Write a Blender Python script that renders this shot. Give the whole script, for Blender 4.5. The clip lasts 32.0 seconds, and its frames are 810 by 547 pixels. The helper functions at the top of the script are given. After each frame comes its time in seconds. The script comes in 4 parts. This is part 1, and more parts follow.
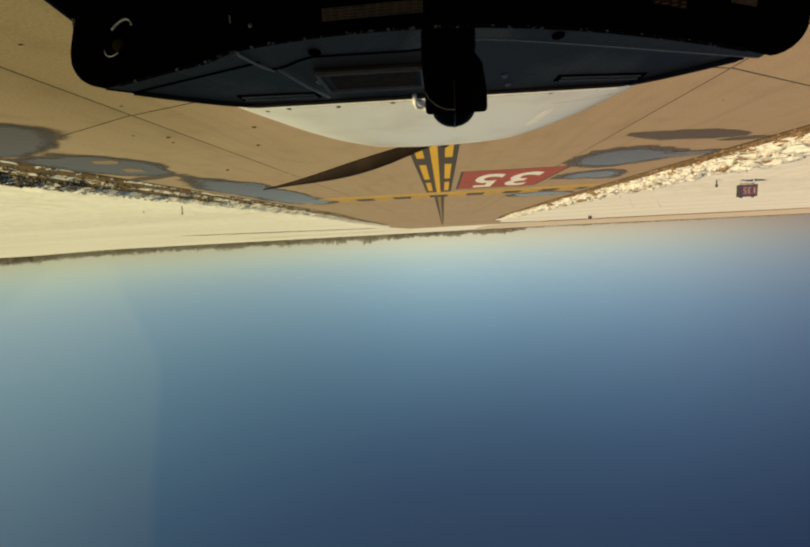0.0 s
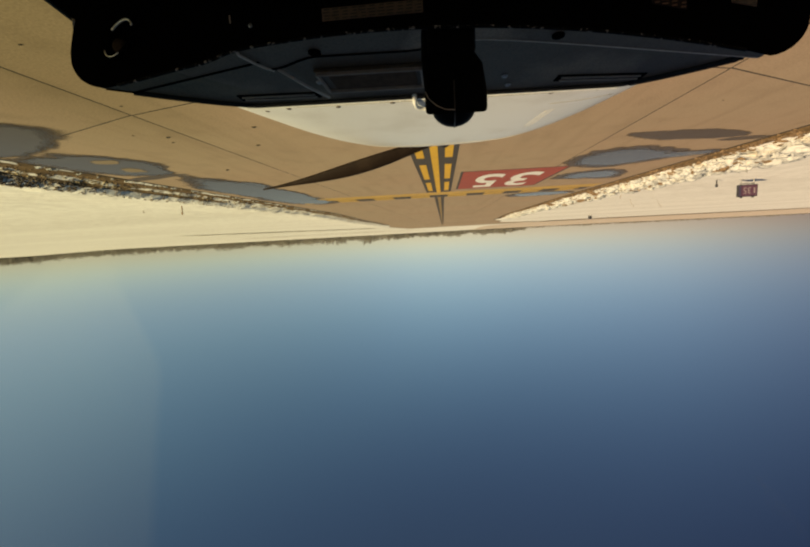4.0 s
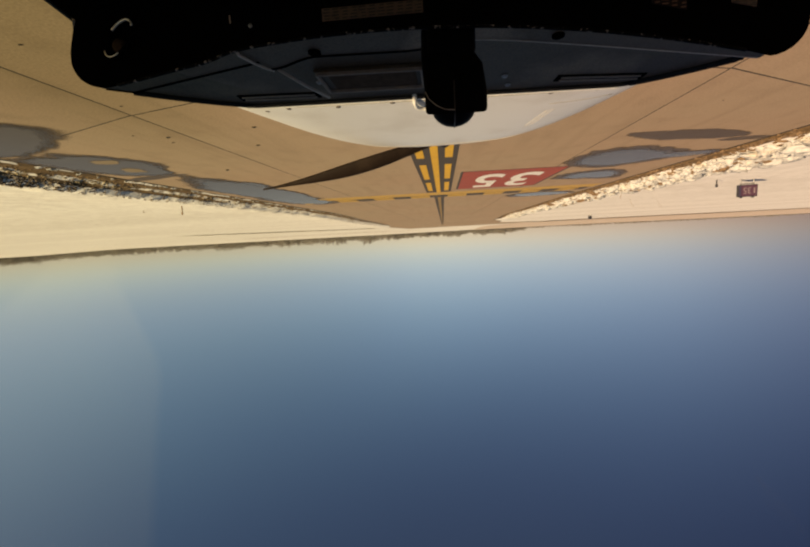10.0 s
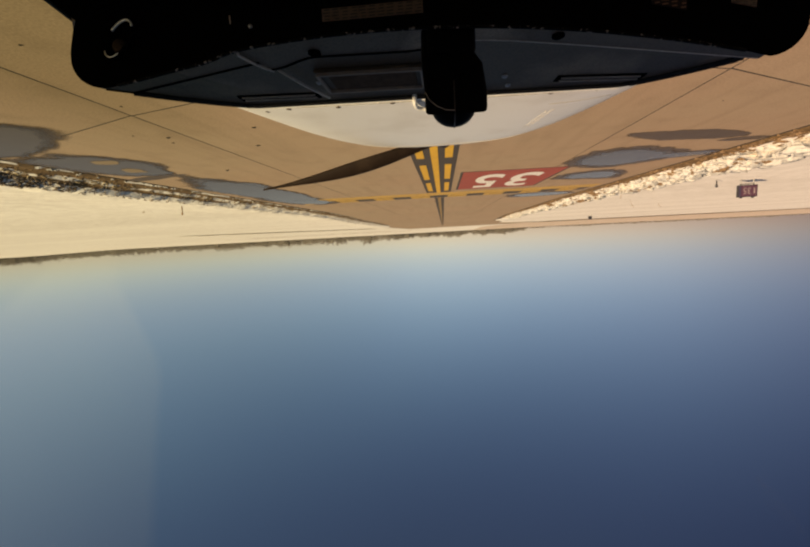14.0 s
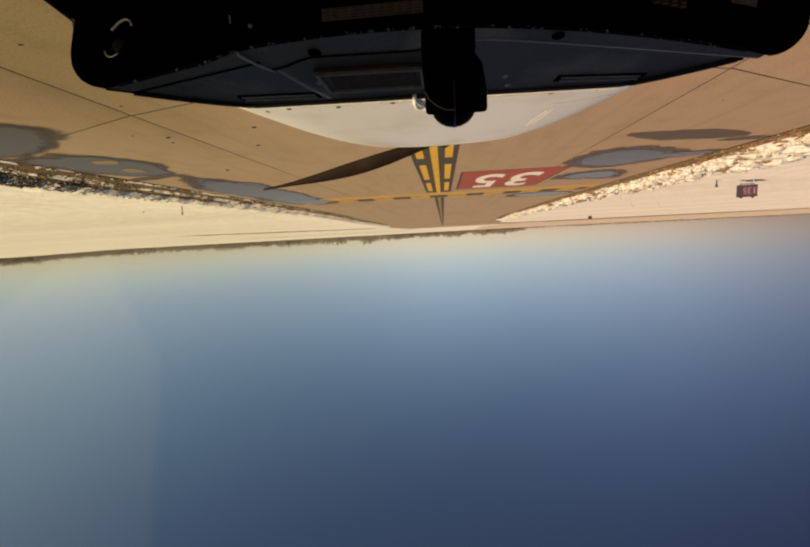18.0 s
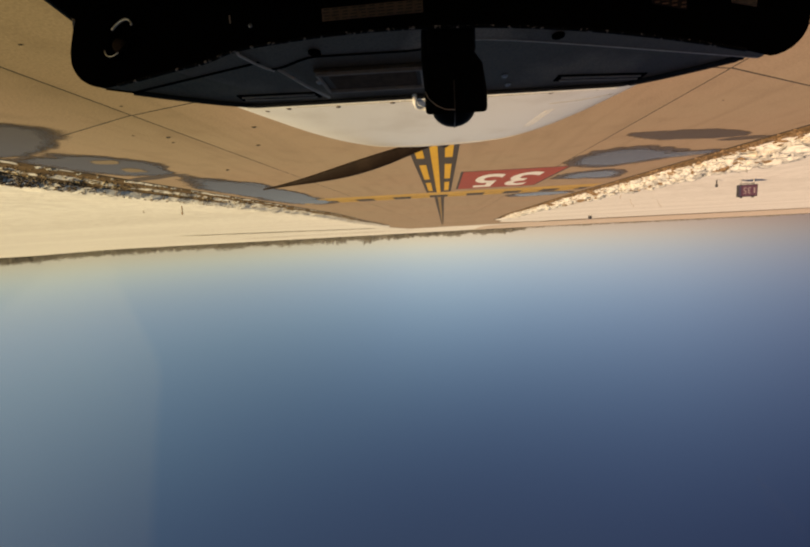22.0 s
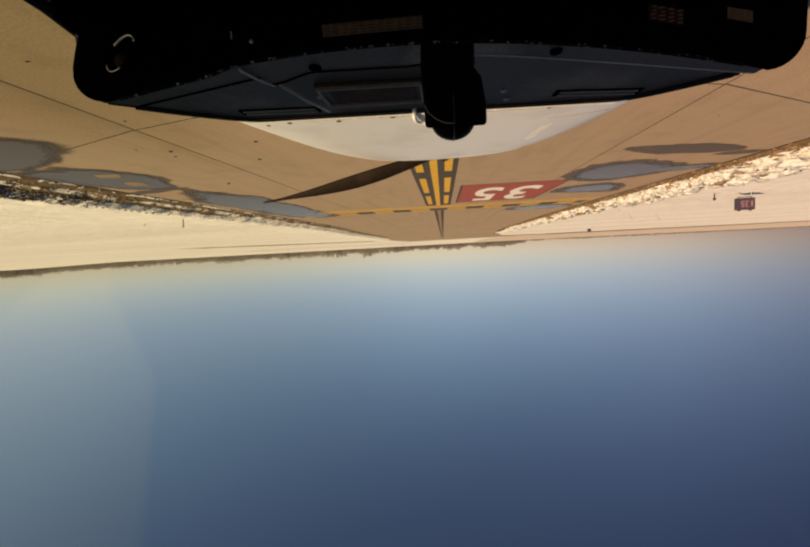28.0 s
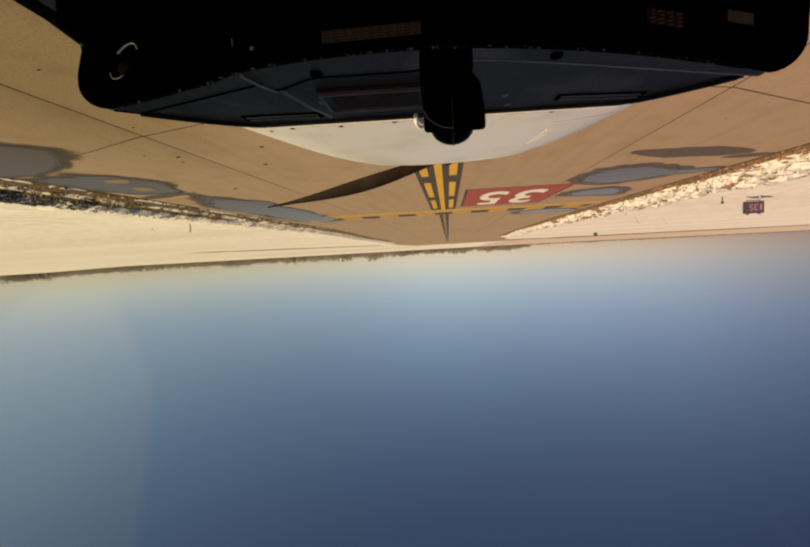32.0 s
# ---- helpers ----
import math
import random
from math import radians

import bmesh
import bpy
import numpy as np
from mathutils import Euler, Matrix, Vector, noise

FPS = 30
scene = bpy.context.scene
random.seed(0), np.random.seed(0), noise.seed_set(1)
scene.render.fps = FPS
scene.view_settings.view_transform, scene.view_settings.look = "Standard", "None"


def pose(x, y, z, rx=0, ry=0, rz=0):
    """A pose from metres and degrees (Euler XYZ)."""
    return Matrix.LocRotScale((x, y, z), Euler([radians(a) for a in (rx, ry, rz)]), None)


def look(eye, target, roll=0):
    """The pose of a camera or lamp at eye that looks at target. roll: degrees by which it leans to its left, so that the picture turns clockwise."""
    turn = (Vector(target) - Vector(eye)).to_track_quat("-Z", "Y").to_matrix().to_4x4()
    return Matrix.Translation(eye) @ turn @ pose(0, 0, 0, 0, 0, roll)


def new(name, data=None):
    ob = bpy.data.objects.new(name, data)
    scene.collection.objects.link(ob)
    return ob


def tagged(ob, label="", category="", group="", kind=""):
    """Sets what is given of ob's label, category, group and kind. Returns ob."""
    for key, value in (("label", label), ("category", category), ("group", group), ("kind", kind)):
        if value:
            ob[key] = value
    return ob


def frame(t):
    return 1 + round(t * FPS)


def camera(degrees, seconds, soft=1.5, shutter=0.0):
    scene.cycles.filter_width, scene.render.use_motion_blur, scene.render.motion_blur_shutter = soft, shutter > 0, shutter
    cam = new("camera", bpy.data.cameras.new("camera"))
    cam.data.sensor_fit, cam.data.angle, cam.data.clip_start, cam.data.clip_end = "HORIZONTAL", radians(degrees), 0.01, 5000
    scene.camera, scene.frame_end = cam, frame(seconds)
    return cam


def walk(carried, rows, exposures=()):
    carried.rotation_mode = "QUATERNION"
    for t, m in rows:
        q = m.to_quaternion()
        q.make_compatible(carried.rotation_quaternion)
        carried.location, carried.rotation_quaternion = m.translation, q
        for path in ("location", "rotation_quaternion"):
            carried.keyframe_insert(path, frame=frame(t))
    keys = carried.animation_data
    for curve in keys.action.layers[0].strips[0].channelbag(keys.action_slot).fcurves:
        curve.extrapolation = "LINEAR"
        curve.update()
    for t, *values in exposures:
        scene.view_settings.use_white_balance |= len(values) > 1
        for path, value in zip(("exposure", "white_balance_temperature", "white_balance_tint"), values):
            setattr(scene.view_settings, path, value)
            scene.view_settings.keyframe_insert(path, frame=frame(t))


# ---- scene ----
# ---------- camera: hung upside down in the cockpit, nearly still ----------
cam = camera(95.27, 32.0, soft=2.15)
EYE = (0.0, 0.0, 1.75)
RX, RY, RZ = -96.30, -3.13, 174.12


def row(t, tilt, yaw=0.0, side=0.0, lift=0.0):
    """The camera's rest pose with a small nod and turn."""
    m = pose(EYE[0] + side, EYE[1] + 0.0034 * tilt, EYE[2] + lift, RX, RY, RZ)
    return t, m @ pose(0, 0, 0, tilt, 0, 0) @ pose(0, 0, 0, 0, yaw, 0)


walk(cam, [
    row(0.0, 0.0), row(4.0, 0.0), row(8.0, 0.0), row(12.0, 0.03), row(16.0, 0.06), row(20.0, 0.0), row(23.4, 0.0),
    row(24.2, 0.13), row(25.0, 0.32), row(25.5, 0.36), row(26.5, 1.15), row(27.5, 1.85), row(28.0, 1.98),
    row(28.5, 2.2, 0.1, -0.001), row(29.0, 2.42, 0.25, -0.003), row(29.5, 2.55, 0.4, -0.005), row(30.0, 2.6, 0.55, -0.007),
    row(30.5, 2.56, 0.65, -0.008), row(31.0, 2.6, 0.75, -0.009), row(31.5, 2.7, 0.78, -0.009), row(32.0, 2.62, 0.8, -0.009)],
    exposures=[(0.0, 0.6, 7270, 2.2), (2.0, 0.6, 7270, 3.2), (3.5, 0.6, 7300, 5.5), (7.0, 0.6, 7500, 15.0), (10.0, 0.6, 7550, 17.5), (32.0, 0.6, 7550, 19.5)])

# ---------- sky and sun ----------
SUN_AZ, SUN_EL = 132.0, 22.0          # degrees to the right of straight ahead, and up
world = bpy.data.worlds.new("world")
scene.world = world
world.use_nodes = True
wn, wl = world.node_tree.nodes, world.node_tree.links
wn.clear()
w_out = wn.new("ShaderNodeOutputWorld")
w_bg = wn.new("ShaderNodeBackground")
w_sky = wn.new("ShaderNodeTexSky")
w_sky.sky_type = "NISHITA"
w_sky.sun_disc = False
w_sky.sun_elevation = radians(SUN_EL)
w_sky.sun_rotation = radians(SUN_AZ)
w_sky.air_density, w_sky.dust_density, w_sky.ozone_density = 1.0, 0.35, 2.5
w_tc = wn.new("ShaderNodeTexCoord")
w_ramp = wn.new("ShaderNodeValToRGB")
w_mul = wn.new("ShaderNodeMix")
w_mul.data_type, w_mul.blend_type = "RGBA", "MULTIPLY"
w_mul.inputs["Factor"].default_value = 1.0
for pos, col in ((0.07, (0.70, 0.645, 0.70, 1)), (0.20, (0.70, 0.705, 0.665, 1)), (0.42, (0.495, 0.565, 0.565, 1)), (0.66, (0.335, 0.365, 0.455, 1)), (0.90, (0.60, 0.58, 0.55, 1))):
    e = w_ramp.color_ramp.elements.new(pos)
    e.color = col
w_ramp.color_ramp.elements[0].color = (0.76, 0.73, 0.80, 1)
w_ramp.color_ramp.interpolation = "B_SPLINE"
w_ramp.color_ramp.elements[-1].color = (0.64, 0.62, 0.58, 1)
# the haze thickens towards the sun's side
w_dot = wn.new("ShaderNodeVectorMath")
w_dot.operation = "DOT_PRODUCT"
w_dot.inputs[1].default_value = (-0.07, 0.0, 1.0)
wl.new(w_tc.outputs["Generated"], w_dot.inputs[0])
wl.new(w_dot.outputs["Value"], w_ramp.inputs[0])
wl.new(w_sky.outputs[0], w_mul.inputs["A"])
wl.new(w_ramp.outputs[0], w_mul.inputs["B"])
# and the sky deepens smoothly away from its brightest quarter
w_axis, w_fall, w_all = wn.new("ShaderNodeVectorMath"), wn.new("ShaderNodeValToRGB"), wn.new("ShaderNodeMix")
w_axis.operation = "DOT_PRODUCT"
w_axis.inputs[1].default_value = Vector((0.44, 0.885, 0.14)).normalized()
w_all.data_type, w_all.blend_type = "RGBA", "MULTIPLY"
w_all.inputs["Factor"].default_value = 1.0
wl.new(w_tc.outputs["Generated"], w_axis.inputs[0])
wl.new(w_axis.outputs["Value"], w_fall.inputs[0])
w_fall.color_ramp.interpolation = "B_SPLINE"
w_fall.color_ramp.elements[0].position, w_fall.color_ramp.elements[1].position = 0.0, 0.97
w_fall.color_ramp.elements[0].color, w_fall.color_ramp.elements[1].color = (1.0, 0.95, 0.88, 1), (1.08, 1.08, 1.06, 1)
for pos, col in ((0.06, (0.60, 0.56, 0.56, 1)), (0.20, (0.17, 0.155, 0.24, 1)), (0.37, (0.38, 0.365, 0.42, 1)), (0.56, (0.63, 0.62, 0.65, 1)), (0.79, (0.83, 0.825, 0.83, 1))):
    w_fall.color_ramp.elements.new(pos).color = col
wl.new(w_mul.outputs["Result"], w_all.inputs["A"])
wl.new(w_fall.outputs[0], w_all.inputs["B"])
wl.new(w_all.outputs["Result"], w_bg.inputs[0])
w_bg.inputs[1].default_value = 0.092
wl.new(w_bg.outputs[0], w_out.inputs[0])

sun = new("sun", bpy.data.lights.new("sun", "SUN"))
sun.data.energy, sun.data.angle, sun.data.color = 5.0, radians(0.6), (1.0, 0.830, 0.53)
sun.matrix_world = look((0, 0, 0), (-math.sin(radians(SUN_AZ)) * math.cos(radians(SUN_EL)),
                                    -math.cos(radians(SUN_AZ)) * math.cos(radians(SUN_EL)), -math.sin(radians(SUN_EL))))


# ---------- materials ----------
def material(name, base, rough=0.6, metal=0.0, spread=0.15, scale=6.0, fine=60.0, bump=0.2, depth=0.01, second=None, amount=0.5, spec=0.5):
    """Two scales of noise on a colour, with a fine relief. second: a stain colour that covers part of it."""
    mat = bpy.data.materials.new(name)
    mat.use_nodes = True
    n, l = mat.node_tree.nodes, mat.node_tree.links
    b = n["Principled BSDF"]
    b.inputs["Metallic"].default_value = metal
    b.inputs["Specular IOR Level"].default_value = spec
    tc = n.new("ShaderNodeTexCoord")
    big, small = n.new("ShaderNodeTexNoise"), n.new("ShaderNodeTexNoise")
    for node, s, d in ((big, scale, 5.0), (small, fine, 3.0)):
        node.inputs["Scale"].default_value, node.inputs["Detail"].default_value = s, d
        l.new(tc.outputs["Object"], node.inputs["Vector"])
    mixn = n.new("ShaderNodeMix")
    mixn.data_type = "RGBA"
    lo = [max(0.0, c * (1 - spread)) for c in base]
    hi = [min(1.0, c * (1 + spread)) for c in base]
    if second:
        hi = list(second)
        ramp = n.new("ShaderNodeValToRGB")
        ramp.color_ramp.elements[0].position, ramp.color_ramp.elements[1].position = 1 - amount - 0.06, 1 - amount + 0.10
        l.new(big.outputs["Fac"], ramp.inputs[0])
        l.new(ramp.outputs[0], mixn.inputs["Factor"])
    else:
        l.new(big.outputs["Fac"], mixn.inputs["Factor"])
    mixn.inputs["A"].default_value, mixn.inputs["B"].default_value = (*lo, 1), (*hi, 1)
    grain = n.new("ShaderNodeMix")
    grain.data_type, grain.blend_type = "RGBA", "OVERLAY"
    grain.inputs["Factor"].default_value = min(1.0, spread * 2.0)
    l.new(mixn.outputs["Result"], grain.inputs["A"])
    l.new(small.outputs["Fac"], grain.inputs["B"])
    l.new(grain.outputs["Result"], b.inputs["Base Color"])
    rmap = n.new("ShaderNodeMapRange")
    rmap.inputs["To Min"].default_value, rmap.inputs["To Max"].default_value = max(0.02, rough - 0.08), min(1.0, rough + 0.08)
    l.new(big.outputs["Fac"], rmap.inputs["Value"])
    l.new(rmap.outputs[0], b.inputs["Roughness"])
    if bump:
        bn = n.new("ShaderNodeBump")
        bn.inputs["Strength"].default_value, bn.inputs["Distance"].default_value = bump, depth
        l.new(small.outputs["Fac"], bn.inputs["Height"])
        l.new(bn.outputs[0], b.inputs["Normal"])
    return mat




def concrete_material(name, base, warm, dark):
    """Broom-finished slab concrete: broad warm and olive patches, stains, faint streaks along the lane, fine grain, and a slight tone of its own for each slab."""
    mat = bpy.data.materials.new(name)
    mat.use_nodes = True
    n, l = mat.node_tree.nodes, mat.node_tree.links
    b = n["Principled BSDF"]
    b.inputs["Specular IOR Level"].default_value = 0.3
    tc, info, mp = n.new("ShaderNodeTexCoord"), n.new("ShaderNodeObjectInfo"), n.new("ShaderNodeMapping")
    mp.inputs["Scale"].default_value = (3.0, 0.22, 1.0)
    l.new(tc.outputs["Object"], mp.inputs["Vector"])
    noises = []
    for scale, detail, src in ((0.22, 4.0, tc.outputs["Object"]), (1.7, 7.0, tc.outputs["Object"]), (1.0, 5.0, mp.outputs[0]), (42.0, 4.0, tc.outputs["Object"])):
        t = n.new("ShaderNodeTexNoise")
        t.inputs["Scale"].default_value, t.inputs["Detail"].default_value = scale, detail
        l.new(src, t.inputs["Vector"])
        noises.append(t.outputs["Fac"])
    colour = None
    for fac, lo, hi, tint in ((noises[0], 0.38, 0.66, warm), (noises[1], 0.52, 0.80, dark), (noises[2], 0.50, 0.82, dark)):
        span, mixn = n.new("ShaderNodeMapRange"), n.new("ShaderNodeMix")
        span.inputs["From Min"].default_value, span.inputs["From Max"].default_value = lo, hi
        span.inputs["To Max"].default_value = 0.75
        mixn.data_type = "RGBA"
        l.new(fac, span.inputs["Value"])
        l.new(span.outputs[0], mixn.inputs["Factor"])
        if colour:
            l.new(colour, mixn.inputs["A"])
        else:
            mixn.inputs["A"].default_value = (*base, 1)
        mixn.inputs["B"].default_value = (*tint, 1)
        colour = mixn.outputs["Result"]
    grain = n.new("ShaderNodeMix")
    grain.data_type, grain.blend_type = "RGBA", "OVERLAY"
    grain.inputs["Factor"].default_value = 0.42
    l.new(colour, grain.inputs["A"])
    l.new(noises[3], grain.inputs["B"])
    tone, own = n.new("ShaderNodeMapRange"), n.new("ShaderNodeVectorMath")
    own.operation = "SCALE"
    tone.inputs["To Min"].default_value, tone.inputs["To Max"].default_value = 0.96, 1.04
    l.new(info.outputs["Random"], tone.inputs["Value"])
    l.new(grain.outputs["Result"], own.inputs[0])
    l.new(tone.outputs[0], own.inputs["Scale"])
    l.new(own.outputs[0], b.inputs["Base Color"])
    b.inputs["Roughness"].default_value = 0.88
    bp = n.new("ShaderNodeBump")
    bp.inputs["Strength"].default_value, bp.inputs["Distance"].default_value = 0.05, 0.004
    l.new(noises[3], bp.inputs["Height"])
    l.new(bp.outputs[0], b.inputs["Normal"])
    return mat


CONCRETE = concrete_material("concrete", (0.345, 0.262, 0.178), (0.350, 0.244, 0.166), (0.265, 0.195, 0.130))
SOIL = material("joint_filler", (0.022, 0.018, 0.014), 0.9, scale=3.0)
RUNWAY = material("runway_concrete", (0.60, 0.50, 0.405), 0.85, scale=0.1, fine=1.5)
RUNEDGE = material("runway_grass", (0.24, 0.155, 0.085), 0.95, scale=0.05, fine=0.6, spread=0.25)
STRAWSNOW = material("straw_in_snow", (0.36, 0.28, 0.17), 0.95, spread=0.3, scale=0.25, fine=1.5, second=(0.70, 0.66, 0.56), amount=0.45)
YELLOW = material("yellow_paint", (0.62, 0.36, 0.03), 0.7, spread=0.2, scale=3.0, fine=40.0)
HOLDYELLOW = material("faded_yellow_paint", (0.50, 0.31, 0.065), 0.72, spread=0.25, scale=1.2, fine=30.0)
WORNYELLOW = material("worn_yellow_paint", (0.42, 0.26, 0.07), 0.75, spread=0.3, scale=2.0, fine=30.0, second=(0.24, 0.17, 0.09), amount=0.5)
BLACKPAINT = material("black_paint", (0.068, 0.056, 0.048), 0.8, spread=0.25, scale=3.0, fine=40.0, second=(0.10, 0.082, 0.066), amount=0.35)
REDPAINT = material("red_paint", (0.31, 0.066, 0.045), 0.75, spread=0.2, scale=1.5, fine=30.0)
WHITEPAINT = material("white_paint", (0.72, 0.70, 0.66), 0.7, spread=0.15, scale=3.0, fine=40.0)
CHUNKSNOW = material("crusted_snow", (0.50, 0.51, 0.49), 0.8, spread=0.14, scale=1.5, fine=14.0, bump=0.6, depth=0.03, second=(0.47, 0.44, 0.37), amount=0.42)
GREYSNOW = material("dirty_snow", (0.47, 0.44, 0.40), 0.85, spread=0.2, scale=1.6, fine=14.0, bump=0.5, depth=0.03, second=(0.20, 0.155, 0.11), amount=0.52)
MUDSNOW = material("muddy_snow", (0.22, 0.165, 0.115), 0.9, spread=0.3, scale=1.6, fine=14.0, bump=0.5, depth=0.03, second=(0.09, 0.062, 0.036), amount=0.5)
STRAW = material("straw_tufts", (0.40, 0.32, 0.19), 0.95, spread=0.3, scale=3.0, fine=30.0, bump=0.5, depth=0.02, second=(0.20, 0.14, 0.08), amount=0.45)
DEADGRASS = material("dead_grass", (0.25, 0.165, 0.088), 0.95, spread=0.35, scale=3.0, fine=30.0, bump=0.5, depth=0.02, second=(0.13, 0.08, 0.042), amount=0.45)
CLOD = material("frozen_clods", (0.165, 0.108, 0.058), 0.95, spread=0.35, scale=2.0, fine=18.0, bump=0.5, depth=0.03)
TWIGS = material("bare_trees", (0.145, 0.135, 0.115), 0.95, spread=0.3, scale=0.05, fine=1.0, bump=0)
COWLWHITE = material("cowling_paint", (0.62, 0.62, 0.61), 0.32, spread=0.05, scale=5.0, fine=220.0, bump=0.05, depth=0.002, second=(0.52, 0.51, 0.49), amount=0.42)
DECKBLACK = material("deck_vinyl", (0.135, 0.094, 0.058), 0.6, spec=0.22, spread=0.3, scale=3.5, fine=260.0, bump=0.25, depth=0.002, second=(0.208, 0.146, 0.092), amount=0.42)
COVERBLACK = material("cover_vinyl", (0.162, 0.112, 0.071), 0.62, spec=0.22, spread=0.3, scale=4.5, fine=240.0, bump=0.3, depth=0.002, second=(0.270, 0.190, 0.124), amount=0.42)
SEAM = material("seam_piping", (0.50, 0.41, 0.33), 0.6, scale=20.0, spec=0.2)
SCUFFED = material("scuffed_edge", (0.004, 0.004, 0.004), 0.7, spec=0.05, spread=0.3, scale=150.0, fine=400.0, bump=0, second=(0.26, 0.22, 0.20), amount=0.38)
PANELBLACK = material("panel_paint", (0.0025, 0.0022, 0.0020), 0.8, spread=0.2, scale=20.0, fine=300.0, bump=0.2, depth=0.001, spec=0.0)
RUBBER = material("black_rubber", (0.012, 0.012, 0.012), 0.7, scale=20.0, spec=0.2)
PLASTIC = material("black_plastic", (0.003, 0.003, 0.003), 0.5, scale=30.0, spec=0.02)
# black plastic made paler and shinier to hold the rib's highlight
RIBGLINT = material("rib_highlight", (0.030, 0.022, 0.018), 0.45, scale=60.0, spec=0.25)
DOMEGLASS = material("dark_glass", (0.004, 0.004, 0.004), 0.45, scale=30.0, bump=0, spec=0.03)
CHROME = material("chrome", (0.62, 0.61, 0.56), 0.34, metal=1.0, spread=0.05, bump=0)
STEEL = material("steel_screw", (0.34, 0.33, 0.32), 0.5, metal=1.0, spread=0.1, bump=0)
TAN = material("placard", (0.15, 0.092, 0.058), 0.6, scale=60.0, spread=0.35, second=(0.085, 0.05, 0.03), amount=0.4)
DARKTAN = material("dark_placard", (0.022, 0.014, 0.012), 0.6, scale=40.0, spec=0.1)
ORANGEINK = material("orange_ink", (0.12, 0.05, 0.022), 0.6, scale=40.0)
NOZZLE = material("vent_nozzle", (0.030, 0.018, 0.010), 0.7, scale=40.0, spec=0.05)
INK = material("placard_ink", (0.028, 0.018, 0.012), 0.6, scale=40.0)
GRILLE = material("grille", (0.095, 0.062, 0.042), 0.8, scale=30.0, spec=0.0)
HINGEGREY = material("hinge_metal", (0.42, 0.40, 0.37), 0.5, scale=60.0, bump=0)
HANDLEWHITE = material("white_loop", (0.75, 0.73, 0.66), 0.4, scale=20.0, bump=0)
PROPBLACK = material("propeller_paint", (0.016, 0.0095, 0.006), 0.6, spec=0.12, spread=0.15, scale=8.0, fine=120.0, second=(0.022, 0.014, 0.009), amount=0.4)
SIGNRED = material("sign_face", (0.060, 0.022, 0.045), 0.5, scale=4.0)
FADED = material("faded_numerals", (0.19, 0.15, 0.16), 0.6, scale=6.0)
DARKBLUE = material("sign_side", (0.035, 0.028, 0.060), 0.5, scale=4.0)
SIGNFRAME = material("sign_frame", (0.02, 0.02, 0.025), 0.5, scale=10.0)
SIGNPOST = material("galvanised_post", (0.4, 0.4, 0.38), 0.5, metal=0.6, scale=10.0)
STAKE = material("weathered_wood", (0.20, 0.13, 0.07), 0.8, scale=10.0)
RIVET = material("dull_rivet", (0.09, 0.075, 0.06), 0.6, scale=30.0)
LIPCREAM = material("lip_crease", (0.40, 0.375, 0.33), 0.5, scale=20.0)
JOINTGREY = material("joint_grey", (0.22, 0.20, 0.18), 0.6, scale=30.0, spread=0.25)
HULL = material("hull_paint", (0.55, 0.55, 0.54), 0.35, spread=0.05, scale=3.0)
HEADLINER = material("headliner", (0.03, 0.03, 0.03), 0.9, scale=30.0)
SLOTRIM = material("slot_rim", (0.28, 0.24, 0.20), 0.6, scale=20.0, spec=0.15)
TRIMGREY = material("trim_grey", (0.28, 0.225, 0.18), 0.6, scale=20.0, spec=0.08)


def wet_material(name, base, rough, spec, grain, edge, ripple=0.06):
    """A wet surface that thins out towards the patch's uneven rim."""
    mat = bpy.data.materials.new(name)
    mat.use_nodes = True
    n, l = mat.node_tree.nodes, mat.node_tree.links
    b, out = n["Principled BSDF"], n["Material Output"]
    b.inputs["Roughness"].default_value = rough
    b.inputs["Specular IOR Level"].default_value = spec
    tc, big, fine, mixn = n.new("ShaderNodeTexCoord"), n.new("ShaderNodeTexNoise"), n.new("ShaderNodeTexNoise"), n.new("ShaderNodeMix")
    big.inputs["Scale"].default_value, big.inputs["Detail"].default_value = 2.4, 6.0
    fine.inputs["Scale"].default_value, fine.inputs["Detail"].default_value = 14.0, 4.0
    mixn.data_type = "RGBA"
    mixn.inputs["A"].default_value = (*[c * (1 - grain) for c in base], 1)
    mixn.inputs["B"].default_value = (*[c * (1 + grain) for c in base], 1)
    for node in (big, fine):
        l.new(tc.outputs["Object"], node.inputs["Vector"])
    l.new(big.outputs["Fac"], mixn.inputs["Factor"])
    l.new(mixn.outputs["Result"], b.inputs["Base Color"])
    bp = n.new("ShaderNodeBump")
    bp.inputs["Strength"].default_value, bp.inputs["Distance"].default_value = ripple, 0.01
    l.new(fine.outputs["Fac"], bp.inputs["Height"])
    l.new(bp.outputs[0], b.inputs["Normal"])
    at, add, fade = n.new("ShaderNodeAttribute"), n.new("ShaderNodeMath"), n.new("ShaderNodeMapRange")
    at.attribute_name = "rim"
    add.operation = "MULTIPLY_ADD"
    l.new(big.outputs["Fac"], add.inputs[0])
    add.inputs[1].default_value = 0.30
    l.new(at.outputs["Fac"], add.inputs[2])
    fade.interpolation_type = "SMOOTHSTEP"
    fade.inputs["From Min"].default_value, fade.inputs["From Max"].default_value = 1.13 - edge, 1.13
    l.new(add.outputs[0], fade.inputs["Value"])
    clear, mix = n.new("ShaderNodeBsdfTransparent"), n.new("ShaderNodeMixShader")
    l.new(fade.outputs[0], mix.inputs[0])
    l.new(b.outputs[0], mix.inputs[1])
    l.new(clear.outputs[0], mix.inputs[2])
    l.new(mix.outputs[0], out.inputs[0])
    return mat


